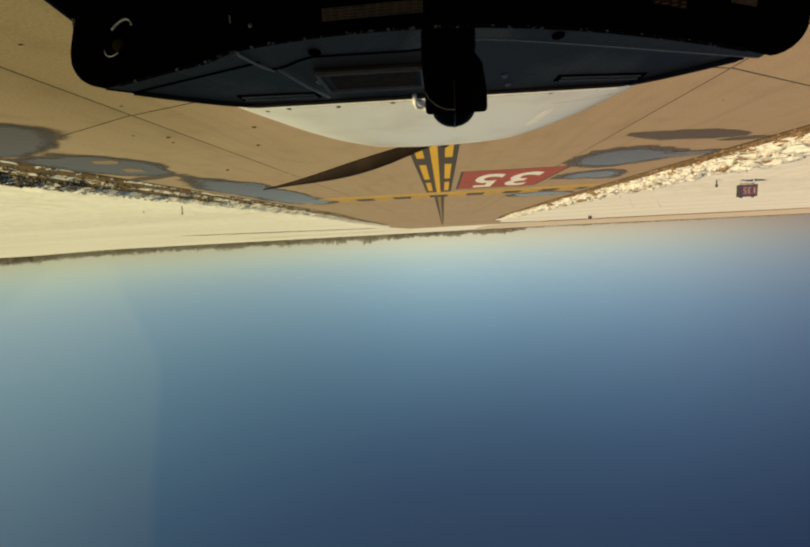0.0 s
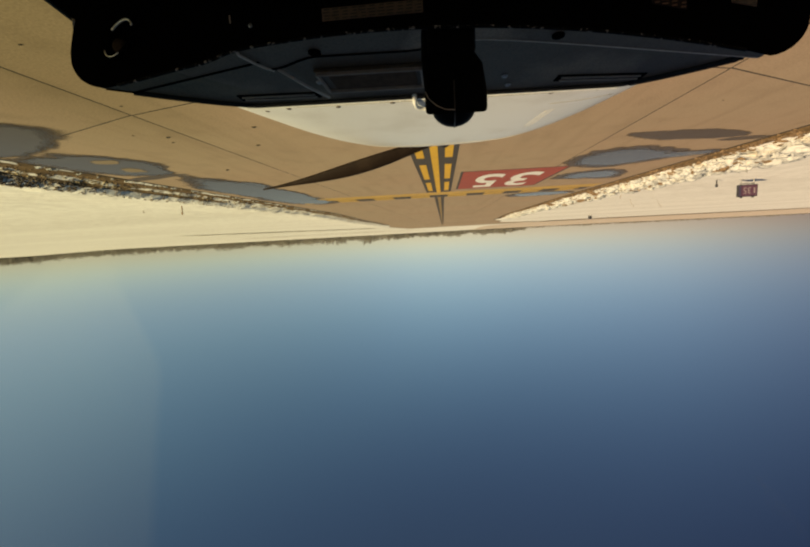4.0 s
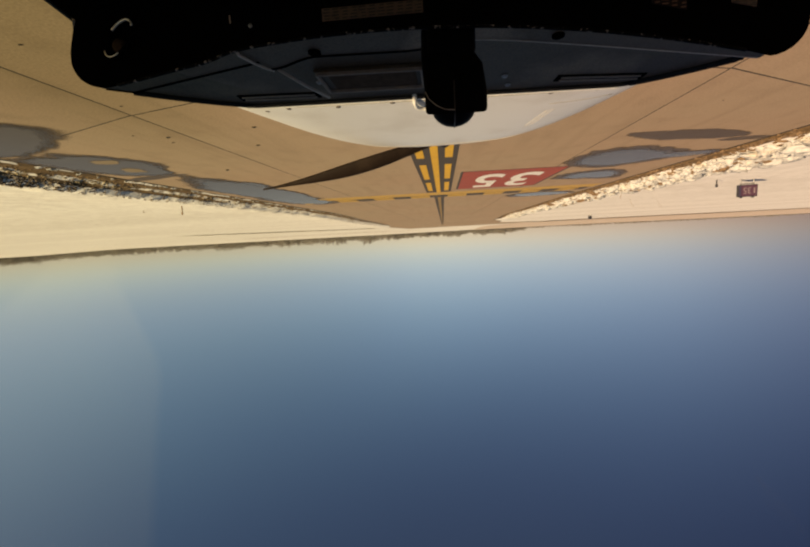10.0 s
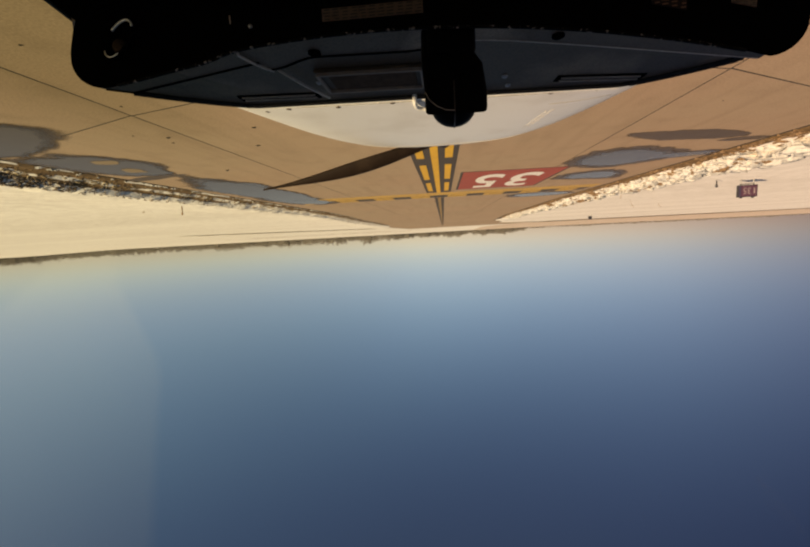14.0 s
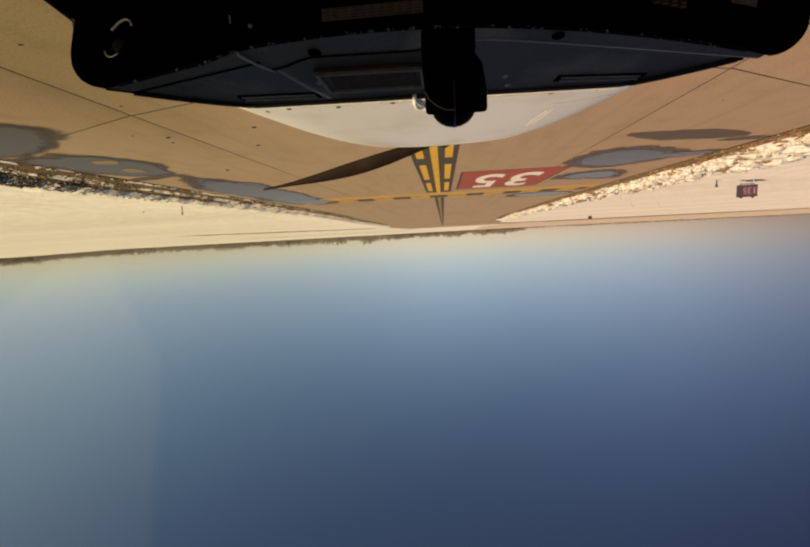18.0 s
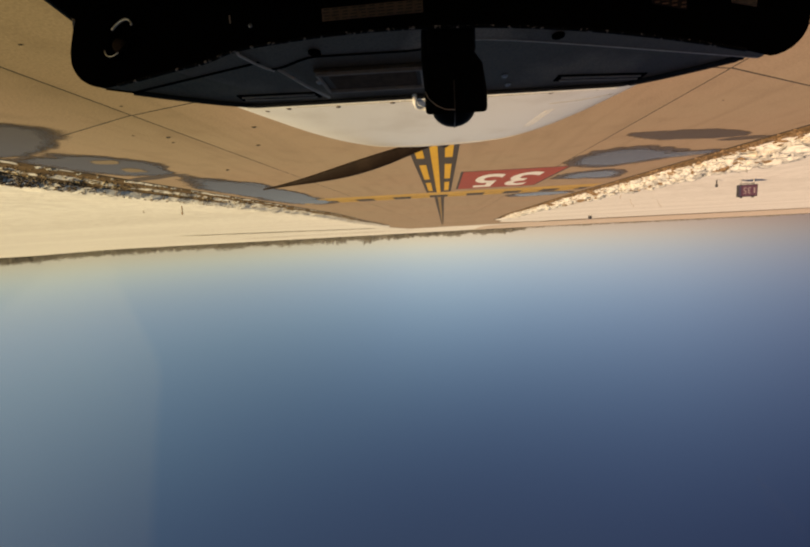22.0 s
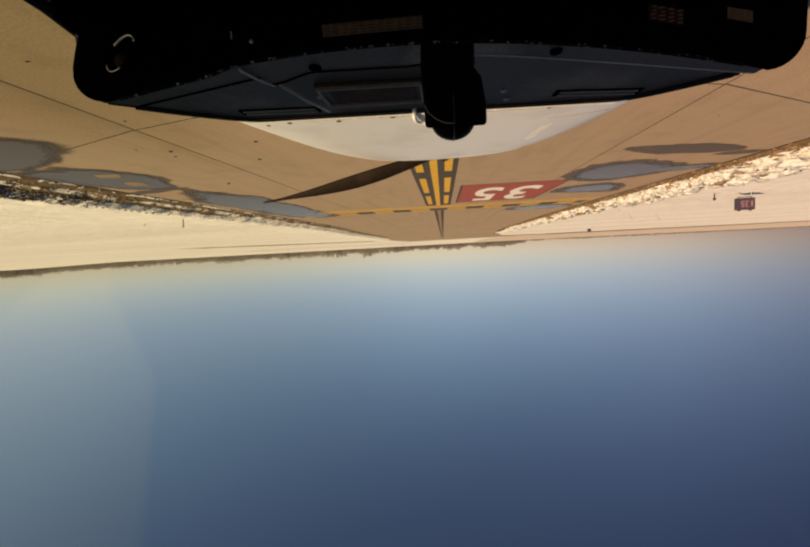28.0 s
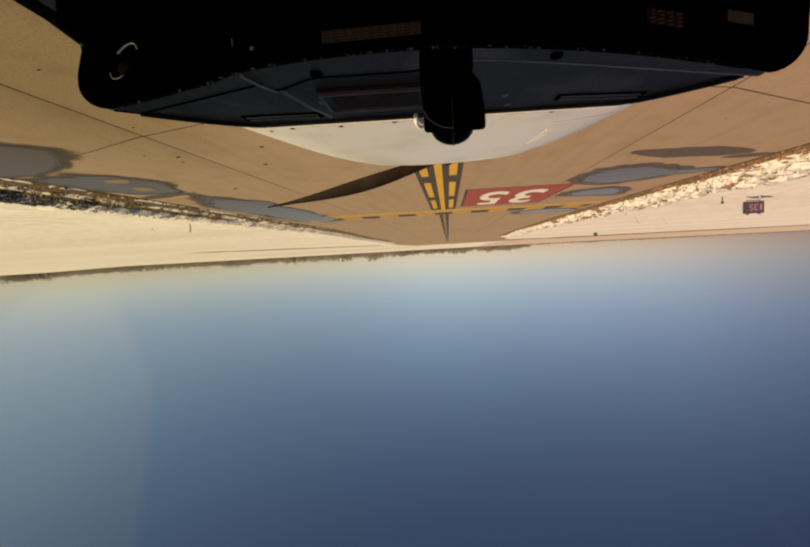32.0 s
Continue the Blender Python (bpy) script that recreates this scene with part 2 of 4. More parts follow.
WATER = wet_material("meltwater", (0.110, 0.090, 0.068), 0.14, 0.022, 0.12, 0.14, 0.04)
FILM = wet_material("thin_wet_film", (0.108, 0.083, 0.058), 0.32, 0.12, 0.14, 0.16, 0.08)
WETSLAB = wet_material("wet_concrete", (0.108, 0.080, 0.052), 0.5, 0.2, 0.16, 0.14, 0.1)
DRYSPOT = wet_material("drying_concrete", (0.24, 0.185, 0.122), 0.85, 0.3, 0.14, 0.25, 0.1)


def snow_ground_material():
    """Snow over dead grass and soil: bare earth shows along the pavement's edge and in thin spots."""
    mat = bpy.data.materials.new("snow_and_earth")
    mat.use_nodes = True
    n, l = mat.node_tree.nodes, mat.node_tree.links
    b = n["Principled BSDF"]
    b.inputs["Roughness"].default_value = 0.85
    b.inputs["Specular IOR Level"].default_value = 0.2
    geo, tc = n.new("ShaderNodeNewGeometry"), n.new("ShaderNodeTexCoord")
    at = n.new("ShaderNodeAttribute")
    at.attribute_name = "bare"
    big, small, streak = n.new("ShaderNodeTexNoise"), n.new("ShaderNodeTexNoise"), n.new("ShaderNodeTexNoise")
    big.inputs["Scale"].default_value, big.inputs["Detail"].default_value = 0.7, 6.0
    small.inputs["Scale"].default_value, small.inputs["Detail"].default_value = 7.0, 4.0
    streak.inputs["Scale"].default_value, streak.inputs["Detail"].default_value = 1.0, 5.0
    mp = n.new("ShaderNodeMapping")
    mp.inputs["Scale"].default_value = (0.012, 0.10, 1.0)
    l.new(tc.outputs["Object"], mp.inputs["Vector"])
    l.new(mp.outputs[0], streak.inputs["Vector"])
    for node in (big, small):
        l.new(tc.outputs["Object"], node.inputs["Vector"])
    snow = n.new("ShaderNodeMix")
    snow.data_type = "RGBA"
    snow.inputs["A"].default_value, snow.inputs["B"].default_value = (0.65, 0.625, 0.57, 1), (0.85, 0.835, 0.78, 1)
    mid = n.new("ShaderNodeTexNoise")
    mid.inputs["Scale"].default_value, mid.inputs["Detail"].default_value = 2.2, 6.0
    l.new(tc.outputs["Object"], mid.inputs["Vector"])
    blend, tone = n.new("ShaderNodeMath"), n.new("ShaderNodeMapRange")
    blend.operation = "ADD"
    l.new(streak.outputs["Fac"], blend.inputs[0])
    l.new(mid.outputs["Fac"], blend.inputs[1])
    tone.inputs["From Min"].default_value, tone.inputs["From Max"].default_value = 0.72, 1.22
    l.new(blend.outputs[0], tone.inputs["Value"])
    l.new(tone.outputs[0], snow.inputs["Factor"])
    earth = n.new("ShaderNodeMix")
    earth.data_type = "RGBA"
    earth.inputs["A"].default_value, earth.inputs["B"].default_value = (0.055, 0.034, 0.016, 1), (0.22, 0.145, 0.07, 1)
    l.new(small.outputs["Fac"], earth.inputs["Factor"])
    add = n.new("ShaderNodeMath")
    add.operation = "ADD"
    l.new(at.outputs["Fac"], add.inputs[0])
    l.new(big.outputs["Fac"], add.inputs[1])
    ramp = n.new("ShaderNodeValToRGB")
    ramp.color_ramp.elements[0].position, ramp.color_ramp.elements[1].position = 0.90, 1.0
    sc = n.new("ShaderNodeMath")
    sc.operation = "MULTIPLY"
    sc.inputs[1].default_value = 0.8
    l.new(add.outputs[0], sc.inputs[0])
    l.new(sc.outputs[0], ramp.inputs[0])
    mix = n.new("ShaderNodeMix")
    mix.data_type = "RGBA"
    l.new(ramp.outputs[0], mix.inputs["Factor"])
    l.new(snow.outputs["Result"], mix.inputs["A"])
    l.new(earth.outputs["Result"], mix.inputs["B"])
    l.new(mix.outputs["Result"], b.inputs["Base Color"])
    bp = n.new("ShaderNodeBump")
    bp.inputs["Strength"].default_value, bp.inputs["Distance"].default_value = 0.45, 0.05
    l.new(small.outputs["Fac"], bp.inputs["Height"])
    l.new(bp.outputs[0], b.inputs["Normal"])
    return mat


SNOWEARTH = snow_ground_material()


def pane_material():
    """Clear acrylic that carries a colour cast, corner darkening and a veil of light."""
    mat = bpy.data.materials.new("acrylic")
    mat.use_nodes = True
    n, l = mat.node_tree.nodes, mat.node_tree.links
    out = n["Material Output"]
    n.remove(n["Principled BSDF"])
    clear, gloss, veil = n.new("ShaderNodeBsdfTransparent"), n.new("ShaderNodeBsdfGlossy"), n.new("ShaderNodeBsdfTranslucent")
    # the lens's colour cast is put into the pane: yellowish to faintly rosy
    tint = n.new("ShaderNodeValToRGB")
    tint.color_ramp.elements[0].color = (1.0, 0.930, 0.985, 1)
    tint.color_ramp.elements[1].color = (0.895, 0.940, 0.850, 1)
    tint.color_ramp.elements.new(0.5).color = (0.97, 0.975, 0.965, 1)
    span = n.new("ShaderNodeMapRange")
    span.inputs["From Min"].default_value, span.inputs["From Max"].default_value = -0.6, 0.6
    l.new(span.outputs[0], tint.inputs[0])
    # the lens's corner darkening is put into the pane's low outer end
    low, out_side, vignette, darkened = n.new("ShaderNodeMapRange"), n.new("ShaderNodeMapRange"), n.new("ShaderNodeMath"), n.new("ShaderNodeMix")
    low.inputs["From Min"].default_value, low.inputs["From Max"].default_value = 1.62, 1.49
    out_side.inputs["From Min"].default_value, out_side.inputs["From Max"].default_value = 0.42, 0.61
    low.interpolation_type = out_side.interpolation_type = "SMOOTHSTEP"
    vignette.operation = "MULTIPLY"
    darkened.data_type, darkened.blend_type = "RGBA", "MULTIPLY"
    darkened.inputs["B"].default_value = (0.64, 0.66, 0.58, 1)
    l.new(low.outputs[0], vignette.inputs[0])
    l.new(out_side.outputs[0], vignette.inputs[1])
    l.new(vignette.outputs[0], darkened.inputs["Factor"])
    l.new(tint.outputs[0], darkened.inputs["A"])
    l.new(darkened.outputs["Result"], clear.inputs[0])
    gloss.inputs["Roughness"].default_value = 0.02
    veil.inputs[0].default_value = (0.74, 0.82, 0.68, 1)
    m1, m2 = n.new("ShaderNodeMixShader"), n.new("ShaderNodeMixShader")
    m1.inputs[0].default_value = 0.003
    tc = n.new("ShaderNodeTexCoord")
    l.new(clear.outputs[0], m1.inputs[1])
    l.new(gloss.outputs[0], m1.inputs[2])
    # a veil of reflected light put into the bubble's right-hand quarter, soft-edged
    sep, mul, sub, soft = n.new("ShaderNodeSeparateXYZ"), n.new("ShaderNodeMath"), n.new("ShaderNodeMath"), n.new("ShaderNodeMapRange")
    l.new(tc.outputs["Object"], sep.inputs[0])
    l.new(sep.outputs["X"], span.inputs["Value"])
    l.new(sep.outputs["X"], out_side.inputs["Value"])
    l.new(sep.outputs["Z"], low.inputs["Value"])
    mul.operation, sub.operation = "MULTIPLY", "SUBTRACT"
    mul.inputs[1].default_value = 0.875
    l.new(sep.outputs["Y"], mul.inputs[0])
    l.new(sep.outputs["X"], sub.inputs[0])
    l.new(mul.outputs[0], sub.inputs[1])
    soft.inputs["From Min"].default_value, soft.inputs["From Max"].default_value = -0.008, 0.008
    soft.inputs["To Min"].default_value, soft.inputs["To Max"].default_value = 0.0, 0.027
    lean, trim = n.new("ShaderNodeMapRange"), n.new("ShaderNodeMath")
    lean.inputs["From Min"].default_value, lean.inputs["From Max"].default_value = 1.93, 2.10
    lean.inputs["To Max"].default_value = 0.05
    trim.operation = "SUBTRACT"
    l.new(sep.outputs["Z"], lean.inputs["Value"])
    l.new(sub.outputs[0], trim.inputs[0])
    l.new(lean.outputs[0], trim.inputs[1])
    lean_low, trim_low = n.new("ShaderNodeMapRange"), n.new("ShaderNodeMath")
    lean_low.inputs["From Min"].default_value, lean_low.inputs["From Max"].default_value = 1.91, 1.80
    lean_low.inputs["To Max"].default_value = 0.05
    trim_low.operation = "SUBTRACT"
    l.new(sep.outputs["Z"], lean_low.inputs["Value"])
    l.new(trim.outputs[0], trim_low.inputs[0])
    l.new(lean_low.outputs[0], trim_low.inputs[1])
    l.new(trim_low.outputs[0], soft.inputs["Value"])
    upper, both = n.new("ShaderNodeMapRange"), n.new("ShaderNodeMath")
    upper.inputs["From Min"].default_value, upper.inputs["From Max"].default_value = 1.70, 1.82
    both.operation = "MULTIPLY"
    l.new(sep.outputs["Z"], upper.inputs["Value"])
    l.new(upper.outputs[0], both.inputs[0])
    l.new(soft.outputs[0], both.inputs[1])
    thin, veil_all = n.new("ShaderNodeMapRange"), n.new("ShaderNodeMath")
    thin.inputs["From Min"].default_value, thin.inputs["From Max"].default_value = 1.80, 2.10
    thin.inputs["To Min"].default_value, thin.inputs["To Max"].default_value = 1.15, 0.6
    veil_all.operation = "MULTIPLY"
    l.new(sep.outputs["Z"], thin.inputs["Value"])
    l.new(thin.outputs[0], veil_all.inputs[0])
    l.new(both.outputs[0], veil_all.inputs[1])
    l.new(veil_all.outputs[0], m2.inputs[0])
    l.new(m1.outputs[0], m2.inputs[1])
    l.new(veil.outputs[0], m2.inputs[2])
    l.new(m2.outputs[0], out.inputs[0])
    return mat


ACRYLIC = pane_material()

# ---------- building helpers ----------
SKEW = -0.10     # cross lines of pavement and aircraft lean a little against the taxiway's axis


def part(name, bm, mat, parent=None, label="", smooth=False, skew=True):
    """Link a bmesh as one mesh object under a thing or a part."""
    if skew:
        for v in bm.verts:
            v.co.y += SKEW * v.co.x
    bmesh.ops.recalc_face_normals(bm, faces=bm.faces)
    me = bpy.data.meshes.new(name)
    bm.to_mesh(me)
    bm.free()
    me.materials.append(mat)
    if smooth:
        me.polygons.foreach_set("use_smooth", [True] * len(me.polygons))
    ob = new(name, me)
    ob.parent = parent
    if label:
        tagged(ob, label)
    return ob


def empty(name, label, category, at=(0, 0, 0), group="", kind=""):
    ob = new(name)
    ob.empty_display_size = 0.2
    ob.location = at
    return tagged(ob, label, category, group, kind)


def box(sx, sy, sz, at=(0, 0, 0), bevel=0.0, turn=None, bm=None):
    bm = bm or bmesh.new()
    r = bmesh.ops.create_cube(bm, size=1.0)
    vs = r["verts"]
    bmesh.ops.scale(bm, vec=(sx, sy, sz), verts=vs)
    if bevel:
        es = list({e for v in vs for e in v.link_edges})
        g = bmesh.ops.bevel(bm, geom=es, offset=bevel, segments=2, affect="EDGES", profile=0.5)
        vs = list({v for f in g["faces"] for v in f.verts} | {v for v in vs if v.is_valid})
    m = Matrix.Translation(at) @ (turn.to_4x4() if turn else Matrix())
    bmesh.ops.transform(bm, matrix=m, verts=vs)
    return bm


def tube(points, r, sides=10, bm=None, closed=False):
    """A round rod along points."""
    bm = bm or bmesh.new()
    pts = [Vector(p) for p in points]
    rings = []
    n = len(pts)
    for i, p in enumerate(pts):
        a = pts[(i - 1) % n] if (closed or i) else p
        b = pts[(i + 1) % n] if (closed or i < n - 1) else p
        d = (b - a).normalized()
        u = d.orthogonal().normalized() if abs(d.z) > 0.95 else d.cross(Vector((0, 0, 1))).normalized()
        w = d.cross(u)
        rings.append([bm.verts.new(p + r * (math.cos(2 * math.pi * k / sides) * u + math.sin(2 * math.pi * k / sides) * w)) for k in range(sides)])
    for i in range(n if closed else n - 1):
        a, b = rings[i], rings[(i + 1) % n]
        for k in range(sides):
            bm.faces.new((a[k], a[(k + 1) % sides], b[(k + 1) % sides], b[k]))
    if not closed:
        bm.faces.new(rings[0])
        bm.faces.new(rings[-1])
    return bm


def lathe(profile, sides=24, m=None, bm=None):
    """Turn (radius, height) pairs round z."""
    bm = bm or bmesh.new()
    rings = []
    for r, h in profile:
        rings.append([bm.verts.new((r * math.cos(2 * math.pi * k / sides), r * math.sin(2 * math.pi * k / sides), h)) for k in range(sides)])
    for a, b in zip(rings, rings[1:]):
        for k in range(sides):
            bm.faces.new((a[k], a[(k + 1) % sides], b[(k + 1) % sides], b[k]))
    bm.faces.new(rings[0])
    bm.faces.new(rings[-1])
    if m:
        bmesh.ops.transform(bm, matrix=m, verts=[v for ring in rings for v in ring])
    return bm


def plate(outline, thick, axis="z", bevel=0.0):
    """A flat plate from an outline in two coordinates: axis z lays it down, axis y stands it up."""
    bm = bmesh.new()
    vs = [bm.verts.new((a, b, 0) if axis == "z" else (a, 0, b)) for a, b in outline]
    f = bm.faces.new(vs)
    r = bmesh.ops.extrude_face_region(bm, geom=[f])
    top = [g for g in r["geom"] if isinstance(g, bmesh.types.BMVert)]
    bmesh.ops.translate(bm, vec=(0, 0, thick) if axis == "z" else (0, thick, 0), verts=top)
    if bevel:
        bmesh.ops.bevel(bm, geom=[e for e in bm.edges if len(e.link_faces) == 2 and e.calc_face_angle(0) > 0.9], offset=bevel, segments=2, affect="EDGES", profile=0.5)
    return bm


def smoothstep(a, b, x):
    t = np.clip((x - a) / (b - a), 0, 1)
    return t * t * (3 - 2 * t)


# ---------- ground: one sheet of snow and earth to the horizon ----------
def edge_right(y):
    return 8.0 + 1.5 * smoothstep(26, 50, y) + 1.2 * smoothstep(48, 75, y) + 4.6 * smoothstep(70, 112, y)


def edge_left(y):
    return -7.55 - 0.7 * smoothstep(22, 46, y) - 2.2 * smoothstep(46, 75, y) - 6.0 * smoothstep(75, 110, y) - 26.0 * smoothstep(112, 170, y)


PAVED_END = 175.0


def wobble(x, y, s, seed=0.0):
    return noise.noise(Vector((x * s, y * s, seed)))


def ground_height(x, y):
    """Height of the snow, metres, and how bare the earth is."""
    r, l = edge_right(y), edge_left(y)
    n1, n2 = wobble(x, y, 0.35, 3.0), wobble(x, y, 1.7, 9.0)
    if l - 0.05 < x < r + 0.05 and y < PAVED_END:
        return -0.06, 1.0
    if x > 0:
        d = x - r
        e = d + 0.10 * n2 + 0.12 * n1
        h = 0.03 * smoothstep(0.0, 0.3, d) + 0.05 * smoothstep(0.5, 0.9, e) + 0.15 * (1 - 0.3 * float(smoothstep(8, 18, y))) * smoothstep(0.85, 1.5, e) - 0.08 * smoothstep(1.8, 4.5, d)
        h += 0.045 * n2 * smoothstep(0.2, 0.6, d) * (1 - smoothstep(1.5, 3, d))
        near = 1 - float(smoothstep(10, 24, y))
        bare = float((1 - smoothstep(0.06, 0.12, e)) + smoothstep(0.18, 0.24, e) * (1 - smoothstep(0.56, 0.62, e)) + 0.85 * smoothstep(0.56, 0.62, e) * (1 - smoothstep(0.78, 0.85, e)) + near * smoothstep(0.78, 0.86, e) * (1 - smoothstep(1.05, 1.2, e)))
        patch = wobble(x, y * 0.5, 2.6, 17.0)
        patch += 0.6 * wobble(x, y, 4.5, 23.0)
        bare += float(smoothstep(0.04, 0.08, e) * (1 - smoothstep(0.2, 0.26, e)) * smoothstep(-0.3, 0.15, patch))
        bare -= 0.6 * float(smoothstep(0.54, 0.64, e) * (1 - smoothstep(0.76, 0.86, e)) * smoothstep(0.1, -0.3, patch))
        bare = min(bare, 1.0)
        bare = max(bare, (1 - near) * float(1 - smoothstep(0.5, 0.7, e)) * 0.8)
    else:
        d = l - x
        h = 0.04 * smoothstep(0.0, 0.3, d) + 0.16 * smoothstep(0.4, 1.4, d + 0.3 * n1) - 0.08 * smoothstep(1.8, 3.2, d)
        h += 0.08 * n2 * smoothstep(0.3, 0.9, d) * (1 - smoothstep(1.8, 3, d))
        bare = 1.0 - smoothstep(0.35, 0.9, d + 0.4 * n1)
    far = smoothstep(60, 120, y)
    h = h * (1 - 0.6 * far) + 0.04 * wobble(x, y, 0.06, 5.0)
    h += float(smoothstep(300, 430, y)) * (2.5 + 3.2 * float(smoothstep(400, 560, x)) + 1.6 * float(smoothstep(-100, -400, x)))
    bare = max(bare, 0.0)
    return h, max(bare * (1 - float(far)), 0.45 * float(smoothstep(130, 200, y)) if x < 20 else 0.0)


def build_ground():
    xs = np.concatenate([-np.geomspace(3500, 32, 60), np.arange(-30, -12, 0.6), np.arange(-12, -6.6, 0.12), np.arange(-6.6, 7.2, 2.3), np.arange(7.2, 7.9, 0.12), np.arange(7.9, 10.6, 0.05), np.arange(10.6, 12, 0.12), np.arange(12, 30, 0.6), np.geomspace(31, 3500, 60)])
    ys = np.concatenate([-np.geomspace(1500, 8, 14), np.arange(-7, 26, 0.16), np.arange(26, 60, 0.6), np.arange(60, 180, 2.0), np.arange(180, 480, 7.0), np.geomspace(490, 4200, 20)])
    verts, bare = [], []
    for y in ys:
        for x in xs:
            h, b = ground_height(float(x), float(y))
            verts.append((float(x), float(y), float(h)))
            bare.append(float(b))
    nx = len(xs)
    faces = [(j * nx + i, j * nx + i + 1, (j + 1) * nx + i + 1, (j + 1) * nx + i) for j in range(len(ys) - 1) for i in range(nx - 1)]
    me = bpy.data.meshes.new("ground")
    me.from_pydata(verts, [], faces)
    a = me.attributes.new("bare", "FLOAT", "POINT")
    a.data.foreach_set("value", bare)
    me.polygons.foreach_set("use_smooth", [True] * len(me.polygons))
    me.materials.append(SNOWEARTH)
    return tagged(new("ground", me), "snow-covered airfield with bare brown earth along the pavement", "ground", kind="structure")


build_ground()

# ---------- lumps of snow and earth along the taxiway ----------
def lumps(name, label, mat, count, place, seed, flat=0.7, category="snow bank", detail=2, rugged=1.0):
    """Many broken lumps joined into one sheet of stuff. place(rng) gives x, y and size."""
    rng = random.Random(seed)
    ico = bmesh.new()
    bmesh.ops.create_icosphere(ico, subdivisions=detail, radius=1.0)
    bv = np.array([v.co[:] for v in ico.verts])
    bf = np.array([[v.index for v in f.verts] for f in ico.faces])
    ico.free()
    allv, allf = [], []
    for i in range(count):
        x, y, s = place(rng)
        h, _ = ground_height(x, y)
        o = Vector((rng.random() * 50, rng.random() * 50, i * 0.1))
        k = np.array([1 + rugged * (0.55 * noise.noise(Vector(p) * 1.5 + o) + 0.45 * noise.noise(Vector(p) * 3.7 + o) + (0.28 * noise.noise(Vector(p) * 8.5 + o) if detail > 2 else 0.0)) for p in bv])
        a = rng.random() * 6.28
        p = bv * k[:, None] * np.array([s * rng.uniform(0.7, 1.4), s * rng.uniform(0.7, 1.4), s * flat * rng.uniform(0.7, 1.2)])
        q = np.stack([p[:, 0] * math.cos(a) - p[:, 1] * math.sin(a) + x, p[:, 0] * math.sin(a) + p[:, 1] * math.cos(a) + y, p[:, 2] + h + 0.15 * s], 1)
        allf.append(bf + len(bv) * i)
        allv.append(q)
    me = bpy.data.meshes.new(name)
    me.from_pydata(np.concatenate(allv).tolist(), [], np.concatenate(allf).tolist())
    me.materials.append(mat)
    if detail > 2:
        me.polygons.foreach_set("use_smooth", [True] * len(me.polygons))
    return tagged(new(name, me), label, category, kind="stuff")


def along(rng, near=-3.0, far=64.0):
    """More places close by than far off."""
    return near + (far - near) * rng.random() ** 2.2


def place_left(rng):
    y = along(rng)
    s = 0.07 + 0.20 * rng.random() ** 1.5
    if y > 20 and rng.random() < 0.6:
        y = rng.uniform(-2, 16)
    return float(edge_left(y)) - rng.uniform(0.7, 2.5), y, s


def place_left_crumbs(rng):
    y = along(rng)
    if y > 22 and rng.random() < 0.6:
        y = rng.uniform(1, 18)
    return float(edge_left(y)) - rng.uniform(0.6, 2.7), y, 0.025 + 0.07 * rng.random() ** 1.6


def place_left_clod(rng):
    y = along(rng)
    if rng.random() < 0.35:
        spot = random.Random(rng.randrange(34))
        y = 3.0 + 30.0 * spot.random() ** 1.6 + rng.gauss(0, 0.22)
        return float(edge_left(y)) - 0.75 - 1.3 * spot.random() ** 1.4 + rng.gauss(0, 0.13), y, rng.uniform(0.04, 0.15)
    return float(edge_left(y)) - abs(rng.gauss(0.4, 0.8)), y, rng.uniform(0.02, 0.075)


def place_left_grass(rng):
    y = along(rng)
    return float(edge_left(y)) - rng.uniform(0.10, 0.85), y, rng.uniform(0.02, 0.07)


def place_right(rng):
    y = along(rng)
    return float(edge_right(y)) + rng.uniform(0.95, 1.6), y, rng.uniform(0.012, 0.036) * (1 - 0.3 * float(smoothstep(8, 20, y)))


def place_right_strip(rng):
    y = along(rng)
    return float(edge_right(y)) + rng.uniform(0.08, 0.20), y, rng.uniform(0.015, 0.04)


def place_right_clod(rng):
    y = along(rng)
    return float(edge_right(y)) + rng.choice((0.3, 0.42, 0.5, 0.9)) + rng.gauss(0, 0.09), y, rng.uniform(0.010, 0.030)


def place_right_mud(rng):
    y = rng.uniform(-3, 9.5) - 2.5 * rng.random()
    return float(edge_right(y)) + rng.uniform(0.95, 1.5), y, rng.uniform(0.012, 0.036)


def place_right_grass(rng):
    y = along(rng, far=40.0)
    return float(edge_right(y)) + rng.uniform(0.55, 0.92), y, rng.uniform(0.012, 0.04)


lumps("snow_bank", "bank of broken crusted white snow lumps beside the pavement", CHUNKSNOW, 1000, place_left, 11, flat=0.5, detail=3, rugged=1.15)
lumps("snow_bank", "small ragged crumbs of white snow over the bank", CHUNKSNOW, 3600, place_left_crumbs, 20, rugged=1.3)
lumps("earth_clods", "brown frozen earth clods and dead grass at the pavement edge", CLOD, 1250, place_left_clod, 12, category="earth")
lumps("dead_grass", "flattened brown dead grass between the pavement and the snow", DEADGRASS, 1100, place_left_grass, 19, flat=0.4, category="dead grass")
lumps("snow_bank", "low bank of grey dirty snow lumps beside the pavement", GREYSNOW, 2600, place_right, 13)
lumps("snow_strip", "broken thin strip of old snow along the pavement edge", CHUNKSNOW, 300, place_right_strip, 15)
lumps("earth_clods", "brown frozen earth clods and dead grass at the pavement edge", CLOD, 1500, place_right_clod, 14, category="earth")
lumps("snow_bank", "muddy brown snow lumps on the shaded face of the bank", MUDSNOW, 2400, place_right_mud, 16)
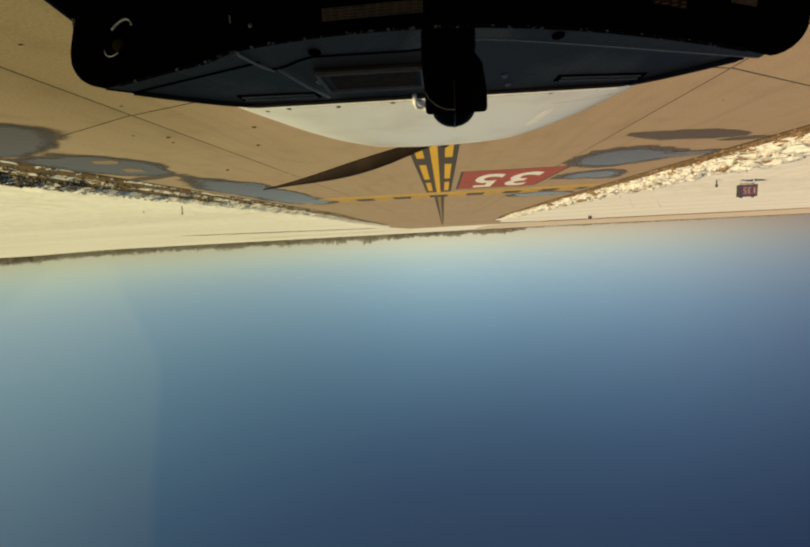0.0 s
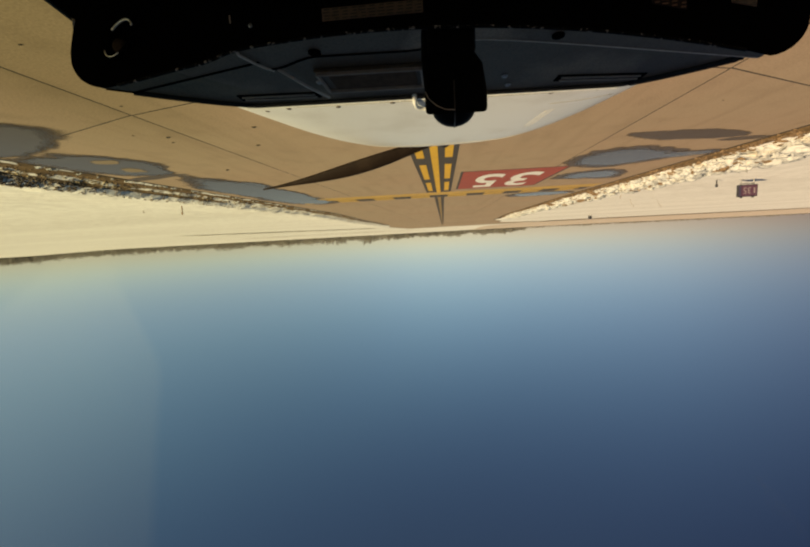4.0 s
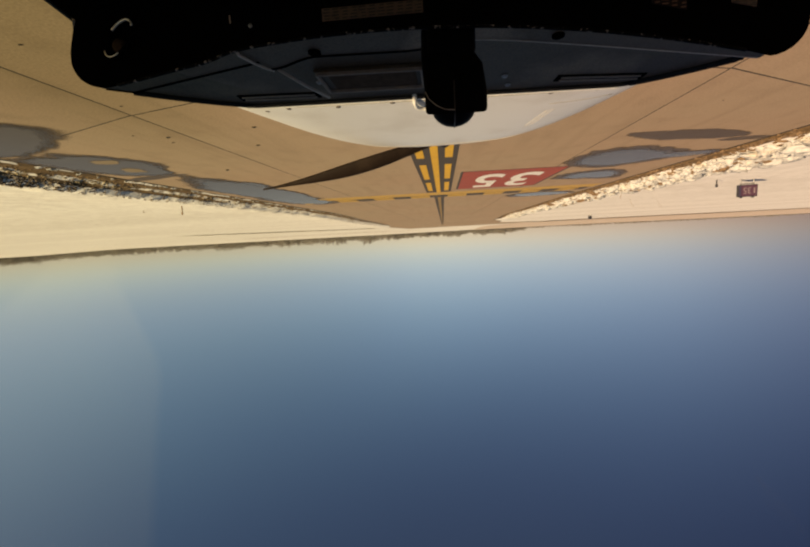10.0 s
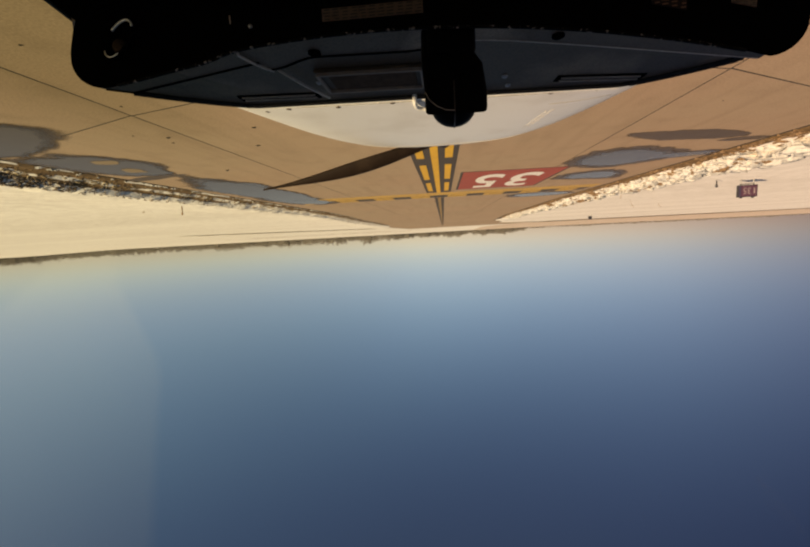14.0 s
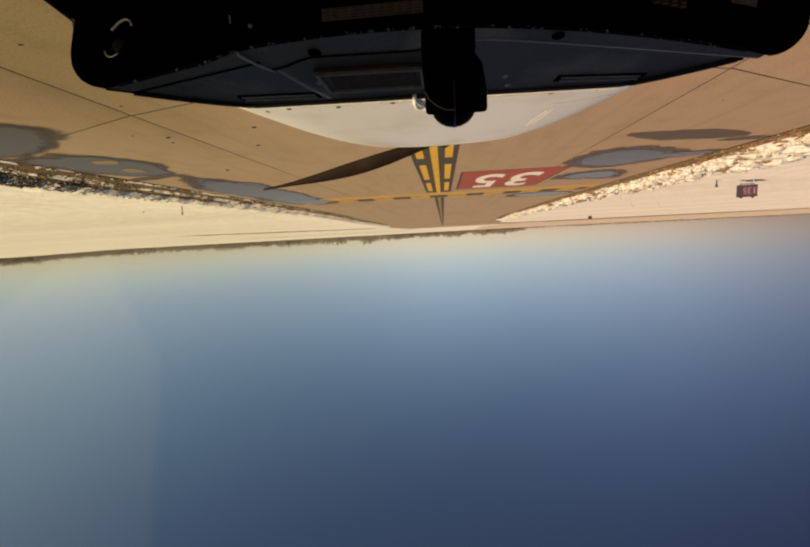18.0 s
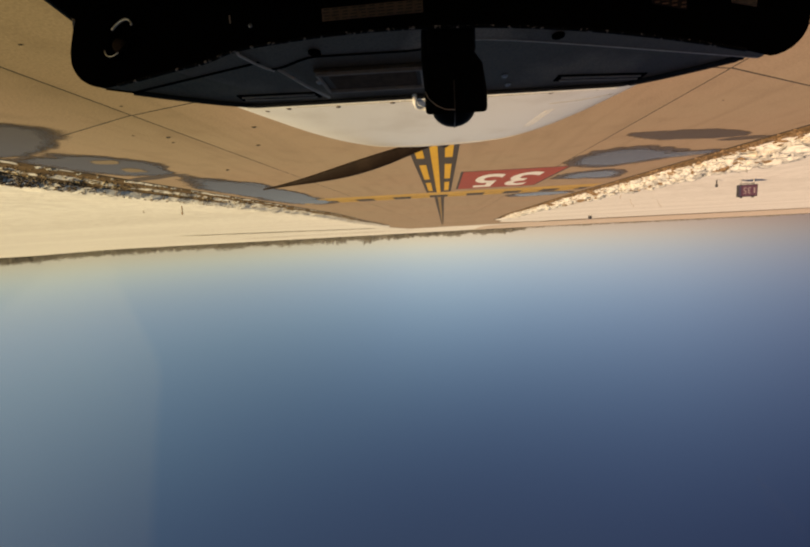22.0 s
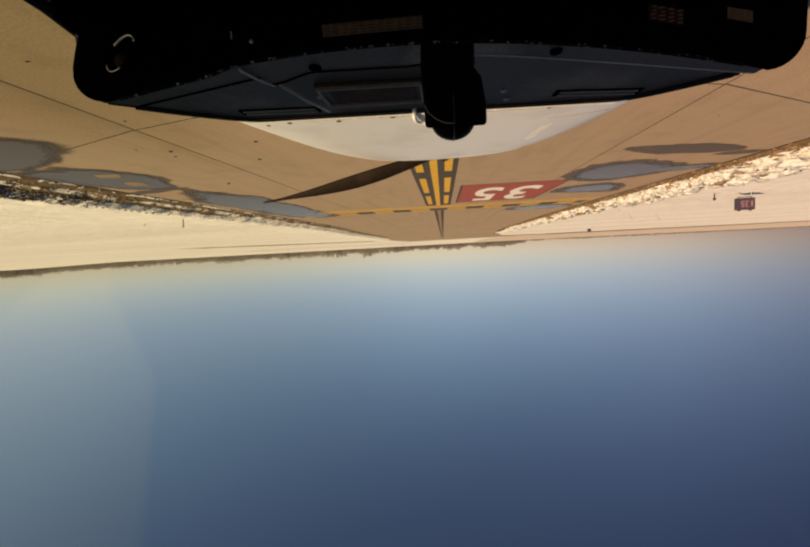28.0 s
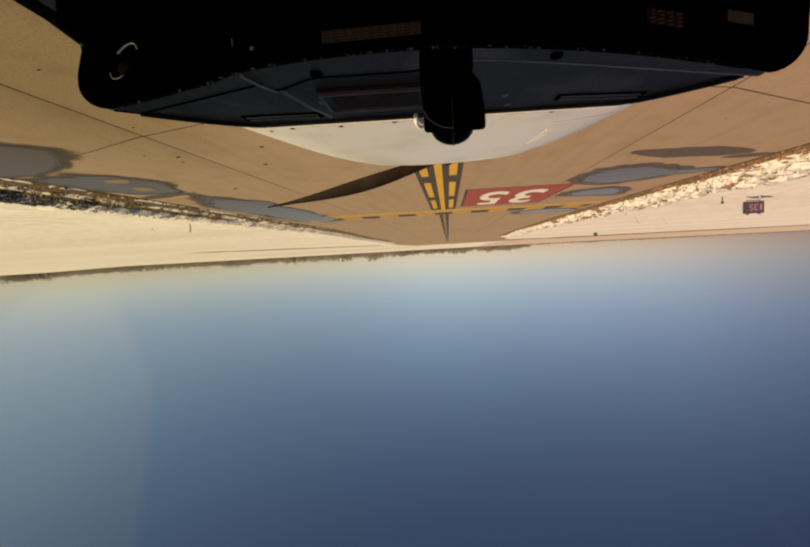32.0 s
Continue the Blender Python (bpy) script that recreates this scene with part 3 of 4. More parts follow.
lumps("dead_grass", "flattened straw-coloured dead grass tufts in old snow", STRAW, 1300, place_right_grass, 18, flat=0.5, category="dead grass")


# ---------- runway beyond the field, running away at an angle ----------
def runway_edge(x):
    """Near edge of the runway strip over x."""
    return float(np.interp(-x, (-66, -47, -34, -15, 20, 45, 78, 116, 182, 280, 425, 900), (42, 62, 79, 108, 142, 165, 184, 206, 251, 288, 304, 330)))


def draped(name, x0, x1, near, far, steps, rows, mat, parent, label, lift):
    """A thin strip laid over the ground."""
    bm = bmesh.new()
    grid = []
    for i in range(steps + 1):
        x = x0 + (x1 - x0) * (i / steps) ** 1.6
        a, b = near(x), far(x)
        grid.append([bm.verts.new((x, a + (b - a) * j / rows, float(ground_height(x, a + (b - a) * j / rows)[0]) + lift)) for j in range(rows + 1)])
    for p, q in zip(grid, grid[1:]):
        for j in range(rows):
            bm.faces.new((p[j], p[j + 1], q[j + 1], q[j]))
    return part(name, bm, mat, parent, label, skew=False)


runway = empty("runway", "tan runway strip with a brown grass edge beyond the snow", "runway", kind="structure")
draped("grass_edge", -40, -900, lambda x: runway_edge(x) * 0.93, lambda x: runway_edge(x) * 1.03, 70, 4, RUNEDGE, runway, "brown dead grass along the strip", 0.16)
draped("strip", -32, -900, lambda x: runway_edge(x) * 1.03, lambda x: max(430.0, runway_edge(x) + 160), 70, 16, RUNWAY, runway, "pinkish tan concrete", 0.12)
draped("grass_edge", 19, 47, lambda x: runway_edge(x) - 2.0, lambda x: runway_edge(x) + 4.5, 24, 2, STRAWSNOW, runway, "thin brown line of dead grass in snow", 0.10)
draped("grass_edge", 21, 120, lambda x: 250 - 0.35 * x, lambda x: 262 - 0.33 * x, 30, 2, STRAWSNOW, runway, "thin brown line of dead grass in snow", 0.12)

# ---------- taxiway of concrete slabs ----------
taxiway = empty("taxiway", "tan concrete taxiway of large slabs with dark joints", "taxiway", kind="structure")
bm = bmesh.new()
rows_y = [-14, 10, 22, 28, 34, 40, 46, 53, 60, 80, 100, 115, 130, 150, PAVED_END - 0.02]
ring = [(float(edge_left(y)) - 0.25, y) for y in rows_y] + [(float(edge_right(y)) + 0.2, y) for y in reversed(rows_y)]
f = bm.faces.new([bm.verts.new((x, y, -0.0012)) for x, y in ring])
r = bmesh.ops.extrude_face_region(bm, geom=[f])
bmesh.ops.translate(bm, vec=(0, 0, -0.2), verts=[g for g in r["geom"] if isinstance(g, bmesh.types.BMVert)])
part("joint_bed", bm, SOIL, taxiway, skew=False)


def slab(corners):
    bm = bmesh.new()
    low = [bm.verts.new((x, y, -0.021)) for x, y in corners]
    mid = [bm.verts.new((x, y, -0.002)) for x, y in corners]
    c = [sum(p[k] for p in corners) / 4 for k in (0, 1)]
    top = []
    for x, y in corners:
        d = math.hypot(c[0] - x, c[1] - y)
        top.append(bm.verts.new((x + (c[0] - x) / d * 0.002, y + (c[1] - y) / d * 0.002, 0.0)))
    bm.faces.new(top)
    for a, b in ((low, mid), (mid, top)):
        for k in range(4):
            bm.faces.new((a[k], a[(k + 1) % 4], b[(k + 1) % 4], b[k]))
    return bm


def lane_x(i, y):
    return (float(edge_left(y)), -3.52, 0.13, 4.06, float(edge_right(y)))[i]


def joint_y(i, y0):
    """The first cross joint bends where it passes the lane joints."""
    return y0 + ((1.9, 0.0, -0.8, 0.42, 2.1)[i] if 4 < y0 < 6 else 0.0)


GAP = 0.013
cross = (-14.0, 4.72, 22.0, 28.0, 34.0, 40.0, 46.0, 53.0, 60.0, 80.0, 100.0, 115.0, 130.0, 150.0, PAVED_END - 0.05)
for lane in range(4):
    for y0, y1 in zip(cross, cross[1:]):
        corner = []
        for i, y, dx, dy in ((lane, y0, 1, 1), (lane + 1, y0, -1, 1), (lane + 1, y1, -1, -1), (lane, y1, 1, -1)):
            corner.append((lane_x(i, y) + dx * GAP, joint_y(i, y) + dy * GAP))
        part("slab", slab(corner), CONCRETE, taxiway)


# ---------- painted markings ----------
def strip(x0, x1, y0, y1, z, bm=None):
    """A thin layer of paint."""
    bm = bm or bmesh.new()
    a = [bm.verts.new((x, y, z)) for x, y in ((x0, y0), (x1, y0), (x1, y1), (x0, y1))]
    b = [bm.verts.new((x, y, z - 0.003)) for x, y in ((x0, y0), (x1, y0), (x1, y1), (x0, y1))]
    bm.faces.new(a)
    for k in range(4):
        bm.faces.new((a[k], a[(k + 1) % 4], b[(k + 1) % 4], b[k]))
    return bm


HOLD_Y = 17.35
CL = 0.13
line = empty("taxiway_centreline", "yellow taxiway centreline with dashed side lines on black", "pavement marking", kind="structure")
part("black_border", strip(CL - 0.54, CL + 0.54, -10, HOLD_Y - 0.25, 0.004), BLACKPAINT, line)
part("centre_stripe", strip(CL - 0.085, CL + 0.085, -10, HOLD_Y - 0.02, 0.008), YELLOW, line)
DASH_END = 9.15
for side in (-0.335, 0.335):
    for k in range(-4, 3):
        y1 = DASH_END + 3.66 * k
        part("dash", strip(CL + side - 0.09, CL + side + 0.09, y1 - 2.74, min(y1, HOLD_Y - 0.25), 0.008), YELLOW, line)
    part("dash", strip(CL + side - 0.09, CL + side + 0.09, DASH_END + 3.66 * 2 + 0.92, HOLD_Y - 0.05, 0.008), YELLOW, line)
part("black_border", strip(CL - 0.25, CL + 0.25, HOLD_Y + 2.4, 104, 0.004), BLACKPAINT, line)
part("centre_stripe", strip(CL - 0.085, CL + 0.085, HOLD_Y + 2.4, 106, 0.008), WORNYELLOW, line)

hold = empty("hold_line", "yellow holding position marking, two solid and two dashed lines", "pavement marking", kind="structure")
part("black_border", strip(-7.2, 7.2, HOLD_Y + 0.9, HOLD_Y + 2.25, 0.003), BLACKPAINT, hold)
for k in range(2):
    part("solid_line", strip(-7.3, 7.3, HOLD_Y + 0.62 * k, HOLD_Y + 0.62 * k + 0.46, 0.006), HOLDYELLOW, hold)
for k in range(8):
    x0 = CL + 0.46 + 1.83 * (k - 4)
    for j in range(2):
        part("dash", strip(x0, x0 + 0.95, HOLD_Y + 1.22 + 0.62 * j, HOLD_Y + 1.22 + 0.62 * j + 0.46, 0.007), HOLDYELLOW, hold)

sign_paint = empty("painted_runway_sign", "red painted holding sign on the pavement with white numerals", "pavement marking", kind="structure")
part("red_field", strip(-3.92, -0.70, 11.68, 16.35, 0.006), REDPAINT, sign_paint)
part("black_border", strip(-4.0, -0.62, 11.60, 16.43, 0.003), BLACKPAINT, sign_paint)


def text_mesh(body, fat=0.0):
    cu = bpy.data.curves.new("writing", "FONT")
    cu.body, cu.size, cu.offset, cu.extrude, cu.resolution_u = body, 1.0, fat, 0.0, 4
    cu.align_x, cu.align_y = "CENTER", "CENTER"
    ob = new("writing", cu)
    bpy.context.view_layer.update()
    me = bpy.data.meshes.new_from_object(ob.evaluated_get(bpy.context.evaluated_depsgraph_get()))
    bpy.data.objects.remove(ob)
    bpy.data.curves.remove(cu)
    bm = bmesh.new()
    bm.from_mesh(me)
    bpy.data.meshes.remove(me)
    return bm


def fit_text(bm, x0, x1, y0, y1):
    """Stretch writing to a rectangle."""
    lo = [min(v.co[k] for v in bm.verts) for k in (0, 1)]
    hi = [max(v.co[k] for v in bm.verts) for k in (0, 1)]
    for v in bm.verts:
        v.co.x = x0 + (v.co.x - lo[0]) / (hi[0] - lo[0]) * (x1 - x0)
        v.co.y = y0 + (v.co.y - lo[1]) / (hi[1] - lo[1]) * (y1 - y0)
    return bm


for char, x0, x1 in (("3", -3.42, -2.48), ("5", -2.14, -1.22)):
    bm = fit_text(text_mesh(char, 0.02), x0, x1, 12.35, 15.95)
    for v in bm.verts:
        v.co.z = 0.010
    part("numeral", bm, WHITEPAINT, sign_paint, "white numeral " + char)


# ---------- puddles and wet patches ----------
def blob(cx, cy, ax, ay, turn, seed, z, rough=0.35):
    """A flat patch with an uneven rim; the attribute 'rim' runs from 0 in the middle to 1 at its edge."""
    n, rings = 96, 8
    ax, ay = ax * 1.06, ay * 1.06
    ca, sa = math.cos(radians(turn)), math.sin(radians(turn))
    verts, rim = [(cx, cy, z)], [0.0]
    for j in range(1, rings + 1):
        f = j / rings
        for k in range(n):
            t = 2 * math.pi * k / n
            c, s = math.cos(t), math.sin(t)
            w = 1 + rough * noise.noise(Vector((c * 1.1 + seed, s * 1.1, seed))) + rough * 0.30 * noise.noise(Vector((c * 4 + seed, s * 4, seed))) + rough * 0.10 * noise.noise(Vector((c * 11 + seed, s * 11, seed)))
            u, v = ax * w * c * f, ay * w * s * f
            verts.append((cx + u * ca - v * sa, cy + u * sa + v * ca, z))
            rim.append(f)
    faces = [(0, 1 + k, 1 + (k + 1) % n) for k in range(n)]
    for j in range(rings - 1):
        o = 1 + j * n
        faces += [(o + k, o + n + k, o + n + (k + 1) % n, o + (k + 1) % n) for k in range(n)]
    me = bpy.data.meshes.new("patch")
    me.from_pydata(verts, [], faces)
    me.attributes.new("rim", "FLOAT", "POINT").data.foreach_set("value", rim)
    return me


def wet_part(name, me, mat, parent, label=""):
    me.name = name
    me.materials.append(mat)
    ob = new(name, me)
    ob.parent = parent
    return tagged(ob, label)


def puddle(cx, cy, ax, ay, turn, seed, label="shallow meltwater puddle reflecting sky on the concrete", wet=1.3, rough=0.35, water=1.0):
    p = empty("puddle", label, "puddle", (0, 0, 0), group="meltwater puddles")
    up = 0.0005 * (seed % 5)
    wet_part("damp_rim", blob(cx, cy, ax * wet, ay * wet, turn, seed, 0.0035 + up * 0.4, rough), WETSLAB, p)
    if water:
        wet_part("shallow_film", blob(cx, cy, ax * (wet * 0.35 + water * 0.65), ay * (wet * 0.35 + water * 0.65), turn, seed, 0.0055 + up * 0.7, rough), FILM, p)
        wet_part("water", blob(cx, cy, ax * water, ay * water, turn, seed + 0.15, 0.0078 + up, rough), WATER, p)


DAMP = "dark damp patch on the concrete"
puddle(-5.35, 8.74, 1.22, 0.33, -19, 1.0, DAMP, water=0)
puddle(-7.0, 9.6, 0.42, 0.17, -12, 14.0, DAMP, water=0)
puddle(-5.0, 11.1, 1.08, 1.30, 30, 2.0, water=0.92)
puddle(-6.5, 11.3, 0.95, 0.38, 4, 3.0)
puddle(-5.6, 14.6, 1.30, 0.82, -36, 4.0, water=0.85)
puddle(-5.5, 21.7, 1.55, 0.95, -20, 5.0)
puddle(7.45, 5.1, 1.7, 0.92, 10, 6.0, wet=1.12, rough=0.14)
puddle(6.98, 7.45, 0.92, 1.12, 20, 7.0, wet=1.2)
puddle(7.3, 8.95, 0.78, 0.17, 12, 8.0, DAMP, water=0)
puddle(6.55, 13.4, 0.95, 3.5, 6, 9.0, wet=1.16)
puddle(6.15, 11.4, 0.62, 0.7, 0, 10.0, wet=1.2)
puddle(6.5, 17.0, 0.9, 2.0, 12, 11.0)
for cx, cy, ax_, ay_, seed in ((6.72, 7.02, 0.30, 0.22, 21.0), (6.92, 7.92, 0.24, 0.27, 22.0)):
    ob = wet_part("dry_spot", blob(cx, cy, ax_, ay_, 0, seed, 0.0125), DRYSPOT, None)
    tagged(ob, "dry spot of concrete standing out of a puddle", "pavement", kind="structure")


# ---------- scattered bits on the pavement ----------
def crumb(x, y, s, seed):
    bm = bmesh.new()
    bmesh.ops.create_icosphere(bm, subdivisions=2, radius=1.0)
    for v in bm.verts:
        v.co *= 1 + 0.5 * noise.noise(v.co * 1.4 + Vector((seed, 0, 0)))
        v.co.x, v.co.y, v.co.z = v.co.x * s * 1.1 + x, v.co.y * s * 0.8 + y, max(0.0, v.co.z * s * 0.35 + s * 0.2)
    tagged(part("clod", bm, SOIL, smooth=False, skew=False), "small dark clod of earth lying on the concrete", "clod", group="clods on the pavement")


for k, (x, y, s) in enumerate(((2.84, 5.65, 0.03), (4.37, 5.78, 0.03), (3.31, 6.7, 0.03), (3.9, 4.4, 0.016), (4.52, 6.09, 0.022), (5.13, 8.68, 0.04), (4.78, 5.55, 0.015), (3.47, 2.96, 0.014), (-4.35, 6.4, 0.012))):
    crumb(x, y, s, k * 3.7)

# ---------- the light aircraft that the camera sits in ----------
plane = empty("light_aircraft", "white light aircraft with black cockpit and two-blade propeller", "aircraft")

# instrument panel: a black upright face with rounded upper corners
def panel_top(x):
    return 1.4675 - 0.0733 * x + 0.2588 * x * x + 0.008 * float(smoothstep(0.29, 0.35, x)) - 0.05 * max(0.0, x - 0.44)


def panel_outline():
    pts = [(-0.475, 1.05), (0.585, 1.05), (0.585, 1.366), (0.5447, 1.400), (0.5518, 1.4155), (0.5580, 1.435), (0.5610, 1.446)]
    for k in range(1, 16):
        a = math.pi / 2 * k / 15
        pts.append((0.505 + 0.0572 * math.cos(a) ** 0.92, 1.455 + (panel_top(0.505) - 1.455) * math.sin(a) ** 0.92))
    for k in range(1, 24):
        x = 0.505 - (0.505 + 0.43) * k / 24
        pts.append((x, panel_top(x)))
    for k in range(0, 9):
        a = math.pi / 2 * (1 + k / 8)
        pts.append((-0.43 + 0.043 * math.cos(a), 1.505 + 0.0435 * math.sin(a)))
    pts.append((-0.475, 1.42))
    return pts


FACE = 0.55
bm = plate(panel_outline(), 0.004, "y", 0.0012)
bmesh.ops.translate(bm, vec=(0, FACE, 0), verts=bm.verts)
panel = part("instrument_panel", bm, PANELBLACK, plane, "matt black instrument panel with rounded corners", skew=False)

part("scuffed_edge", tube([(x, FACE + 0.002, panel_top(x) + 0.0003) for x in np.linspace(0.49, -0.40, 45)], 0.0024, 8), SCUFFED, panel, "scuffed black edge trim", smooth=True, skew=False)
VENT = Vector((0.472, FACE - 0.004, 1.437))
LONG, SHORT = Vector((0.0231, 0, 0.0225)), Vector((0.0094, 0, -0.01125))


def arc(scale, t0, t1, n, dy=0.0):
    """Part of the vent's tilted ring, seen end-on as an oval."""
    return [VENT + scale * (math.cos(t) * LONG + math.sin(t) * SHORT) + Vector((0, dy, 0)) for t in np.linspace(radians(t0), radians(t1), n)]


vent = part("air_vent", tube(arc(1.0, 0, 352, 40), 0.0028, 8, closed=True), PANELBLACK, panel, "round black air vent", smooth=True, skew=False)
# glints on the black ring, added as two bright arcs
part("glint_arc", tube(arc(0.98, 92, 206, 20, -0.002), 0.0020, 8), CHROME, vent, "bright arc standing for a glint on the rim", smooth=True, skew=False)
part("glint_arc", tube(arc(0.98, -62, 28, 18, -0.002), 0.0011, 8), CHROME, vent, "bright arc standing for a glint on the rim", smooth=True, skew=False)
part("nozzle", lathe([(0.012, -0.003), (0.010, 0.002), (0.003, 0.003)], 20, pose(0.4755, FACE - 0.002, 1.446, 90, 0, 0)), NOZZLE, vent, "brown eyeball nozzle", smooth=True, skew=False)


def placard(x0, x1, z0, z1, lean, rows, cols, plain, ink, label):
    """A flat label with unreadable lines of writing as bars."""
    p = part("placard", plate([(x0, z0), (x1, z0 + lean), (x1, z1 + lean), (x0, z1)], -0.0015, "y"), plain, panel, label, skew=False)
    p.location.y = FACE - 0.0006
    rng = random.Random(rows * 10 + cols)
    for i in range(rows):
        for k in range(cols):
            u0, u1 = (k + 0.12) / cols, (k + rng.uniform(0.55, 0.95)) / cols
            a, b_ = x0 + (x1 - x0) * u0, x0 + (x1 - x0) * u1
            z = z0 + (z1 - z0) * (i + 0.5) / rows + lean * (u0 + u1) / 2
            t = (z1 - z0) / rows * 0.2
            bar = part("line", plate([(a, z - t), (b_, z - t), (b_, z + t), (a, z + t)], -0.0002, "y"), ink, p, skew=False)
            bar.location.y = -0.0016


placard(0.0145, 0.158, 1.4320, 1.4485, -0.0035, 4, 11, TAN, INK, "brown placard with unreadable writing")
placard(-0.3252, -0.2825, 1.4639, 1.4835, -0.0124, 4, 4, DARKTAN, ORANGEINK, "dark brown placard with dim orange writing")
placard(-0.4077, -0.3785, 1.4752, 1.4892, -0.0083, 5, 3, TAN, INK, "brown placard with unreadable writing")
screw_bm = lathe([(0.0032, 0), (0.0032, 0.001), (0.002, 0.002)], 12, pose(0, 0, 0, 90, 0, 0))
first = part("screw", screw_bm, STEEL, panel, "steel panel screw", smooth=True, skew=False)
first.location = (0.266, FACE - 0.0005, 1.439)
part("switch_slot", box(0.0016, 0.002, 0.011, (0.2962, FACE - 0.001, 1.4270), 0.0004), TRIMGREY, panel, "thin grey upright slot edge", skew=False)

# deck between panel and windshield
def base_y(x):
    """Windshield base: nearly straight, swept back at the ends."""
    return 1.035 - 0.95 * max(0.0, abs(x) - 0.47) ** 1.35


def arc_band(near, far, half, z, thick, steps=40):
    """A deck piece between two curves of y over x."""
    bm = bmesh.new()
    rows = []
    for k in range(steps + 1):
        x = -half + 2 * half * k / steps
        rows.append([bm.verts.new((x, near(x), z)), bm.verts.new((x, far(x), z)), bm.verts.new((x, far(x), z - thick)), bm.verts.new((x, near(x), z - thick))])
    for a, b in zip(rows, rows[1:]):
        for k in range(4):
            bm.faces.new((a[k], a[(k + 1) % 4], b[(k + 1) % 4], b[k]))
    bm.faces.new(rows[0])
    bm.faces.new(rows[-1])
    return bm


def cover_edge(x):
    """Front edge of the cover: a tab on one side steps forward of the rest."""
    if x > 0.345:
        return 0.784 + 0.32 * (x - 0.36) - 1.0 * max(0.0, x - 0.69)
    if x > 0:
        return 0.762 + 0.008 * float(smoothstep(0, 0.06, x)) + 0.045 * float(smoothstep(0.23, 0.345, x))
    return 0.742 + 0.262 * max(0.0, math.hypot(max(0.0, -x - 0.06), 0.07) - 0.07) + 0.010 * float(smoothstep(-0.08, 0, x))


deck = part("deck", arc_band(lambda x: max(0.556 - SKEW * x, 1.1 * abs(x)), base_y, 0.70, 1.39, 0.02), DECKBLACK, plane, "dark vinyl deck below the windshield")
cover = part("glareshield", arc_band(lambda x: max(0.5555 - SKEW * x, 1.1 * abs(x)), cover_edge, 0.735, 1.397, 0.006, 130), COVERBLACK, plane, "dark grey glareshield cover with pale seam")
seam = [(x, cover_edge(x), 1.396) for x in np.linspace(-0.73, 0.0, 34)]
part("seam", tube(seam, 0.0024, 6), SEAM, cover, "raised grey edge seam", smooth=True)
for x0, x1 in ((0.0, 0.343), (0.35, 0.73)):
    seam = [(x, cover_edge(x), 1.396) for x in np.linspace(x0, x1, 20)]
    part("seam", tube(seam, 0.0034, 6), PANELBLACK, cover, "black edge binding of the cover", smooth=True)
seal = [(x, base_y(x) - 0.004, 1.392) for x in np.linspace(-0.70, 0.70, 57)]
part("windshield_seal", tube(seal, 0.007, 8), RUBBER, plane, "black rubber seal at the windshield base", smooth=True)
for s, r in ((1, 0.0075), (-1, 0.010)):
    part("corner_gasket", tube([(s * x, base_y(x) - 0.006, 1.391) for x in np.linspace(0.50, 0.69, 12)], r, 8), RUBBER, plane, "thick black gasket at the windshield corner", smooth=True)

# grille tray with its frame
tray = part("tray", box(0.235, 0.105, 0.008, (0.145, 0.89, 1.395), 0.002), DECKBLACK, deck, "recessed rectangular tray")
for sx, sy, cx, cy in ((0.225, 0.006, 0.145, 0.842), (0.225, 0.006, 0.145, 0.940), (0.006, 0.098, 0.032, 0.89), (0.006, 0.098, 0.257, 0.89)):
    part("tray_edge", box(sx, sy, 0.010, (cx, cy, 1.401), 0.002), TRIMGREY, tray)
part("mesh_insert", box(0.19, 0.075, 0.003, (0.140, 0.89, 1.401)), GRILLE, tray, "brown-black mesh insert")
part("brace", tube([(0.325, 0.812, 1.400), (0.30, 0.90, 1.401), (0.272, 0.985, 1.399)], 0.0032, 8), SEAM, deck, "grey metal brace", smooth=True)
# light caught along the tab's edge is put into its pale colour
part("tab_edge", tube([(0.338, 0.819, 1.398), (0.347, 0.806, 1.399), (0.359, 0.776, 1.400), (0.369, 0.740, 1.401), (0.366, 0.730, 1.401)], 0.0026, 8), SEAM, cover, "edge of the cover's tab, pale where light catches it", smooth=True)
for cx, cy, turn, length in ((0.395, 0.981, -1.9, 0.20), (-0.405, 0.977, -4.5, 0.225)):
    rot = Matrix.Rotation(radians(turn), 3, "Z")
    part("slot_gap", box(length, 0.036, 0.003, (cx, cy, 1.3905), 0.001, rot), PANELBLACK, deck, "black defroster slot")
    for k in (-0.5, 0.5):
        part("slot_rim", box(length * 0.9, 0.005, 0.004, (cx, cy + 0.017 * k, 1.3935), 0.001, rot), SLOTRIM, deck, "thin grey rim of the defroster slot")
head_bm = lathe([(0.0075, 0), (0.0075, 0.002), (0.004, 0.005)], 14)
first = part("screw", head_bm, STEEL, deck, "round screw head", smooth=True, skew=False)
first.location = (-0.162, 0.934 + 0.0162, 1.39)
for x, y in ((-0.178, 0.990), (0.262, 0.968), (0.272, 0.908)):
    o = first.copy()
    scene.collection.objects.link(o)
    o.location = (x, y + SKEW * x, 1.39)
    o.parent = deck
for x, y in ((-0.23, 0.742), (0.23, 0.752)):
    part("plug", lathe([(0.012, 0), (0.012, 0.003), (0.008, 0.005)], 16, pose(x, y, 1.3975)), PANELBLACK, cover, "round black plug", smooth=True)

# cowling: lofted, flat-topped, rounded nose
COWL_NOSE, COWL_N = 1.7886, 4.875


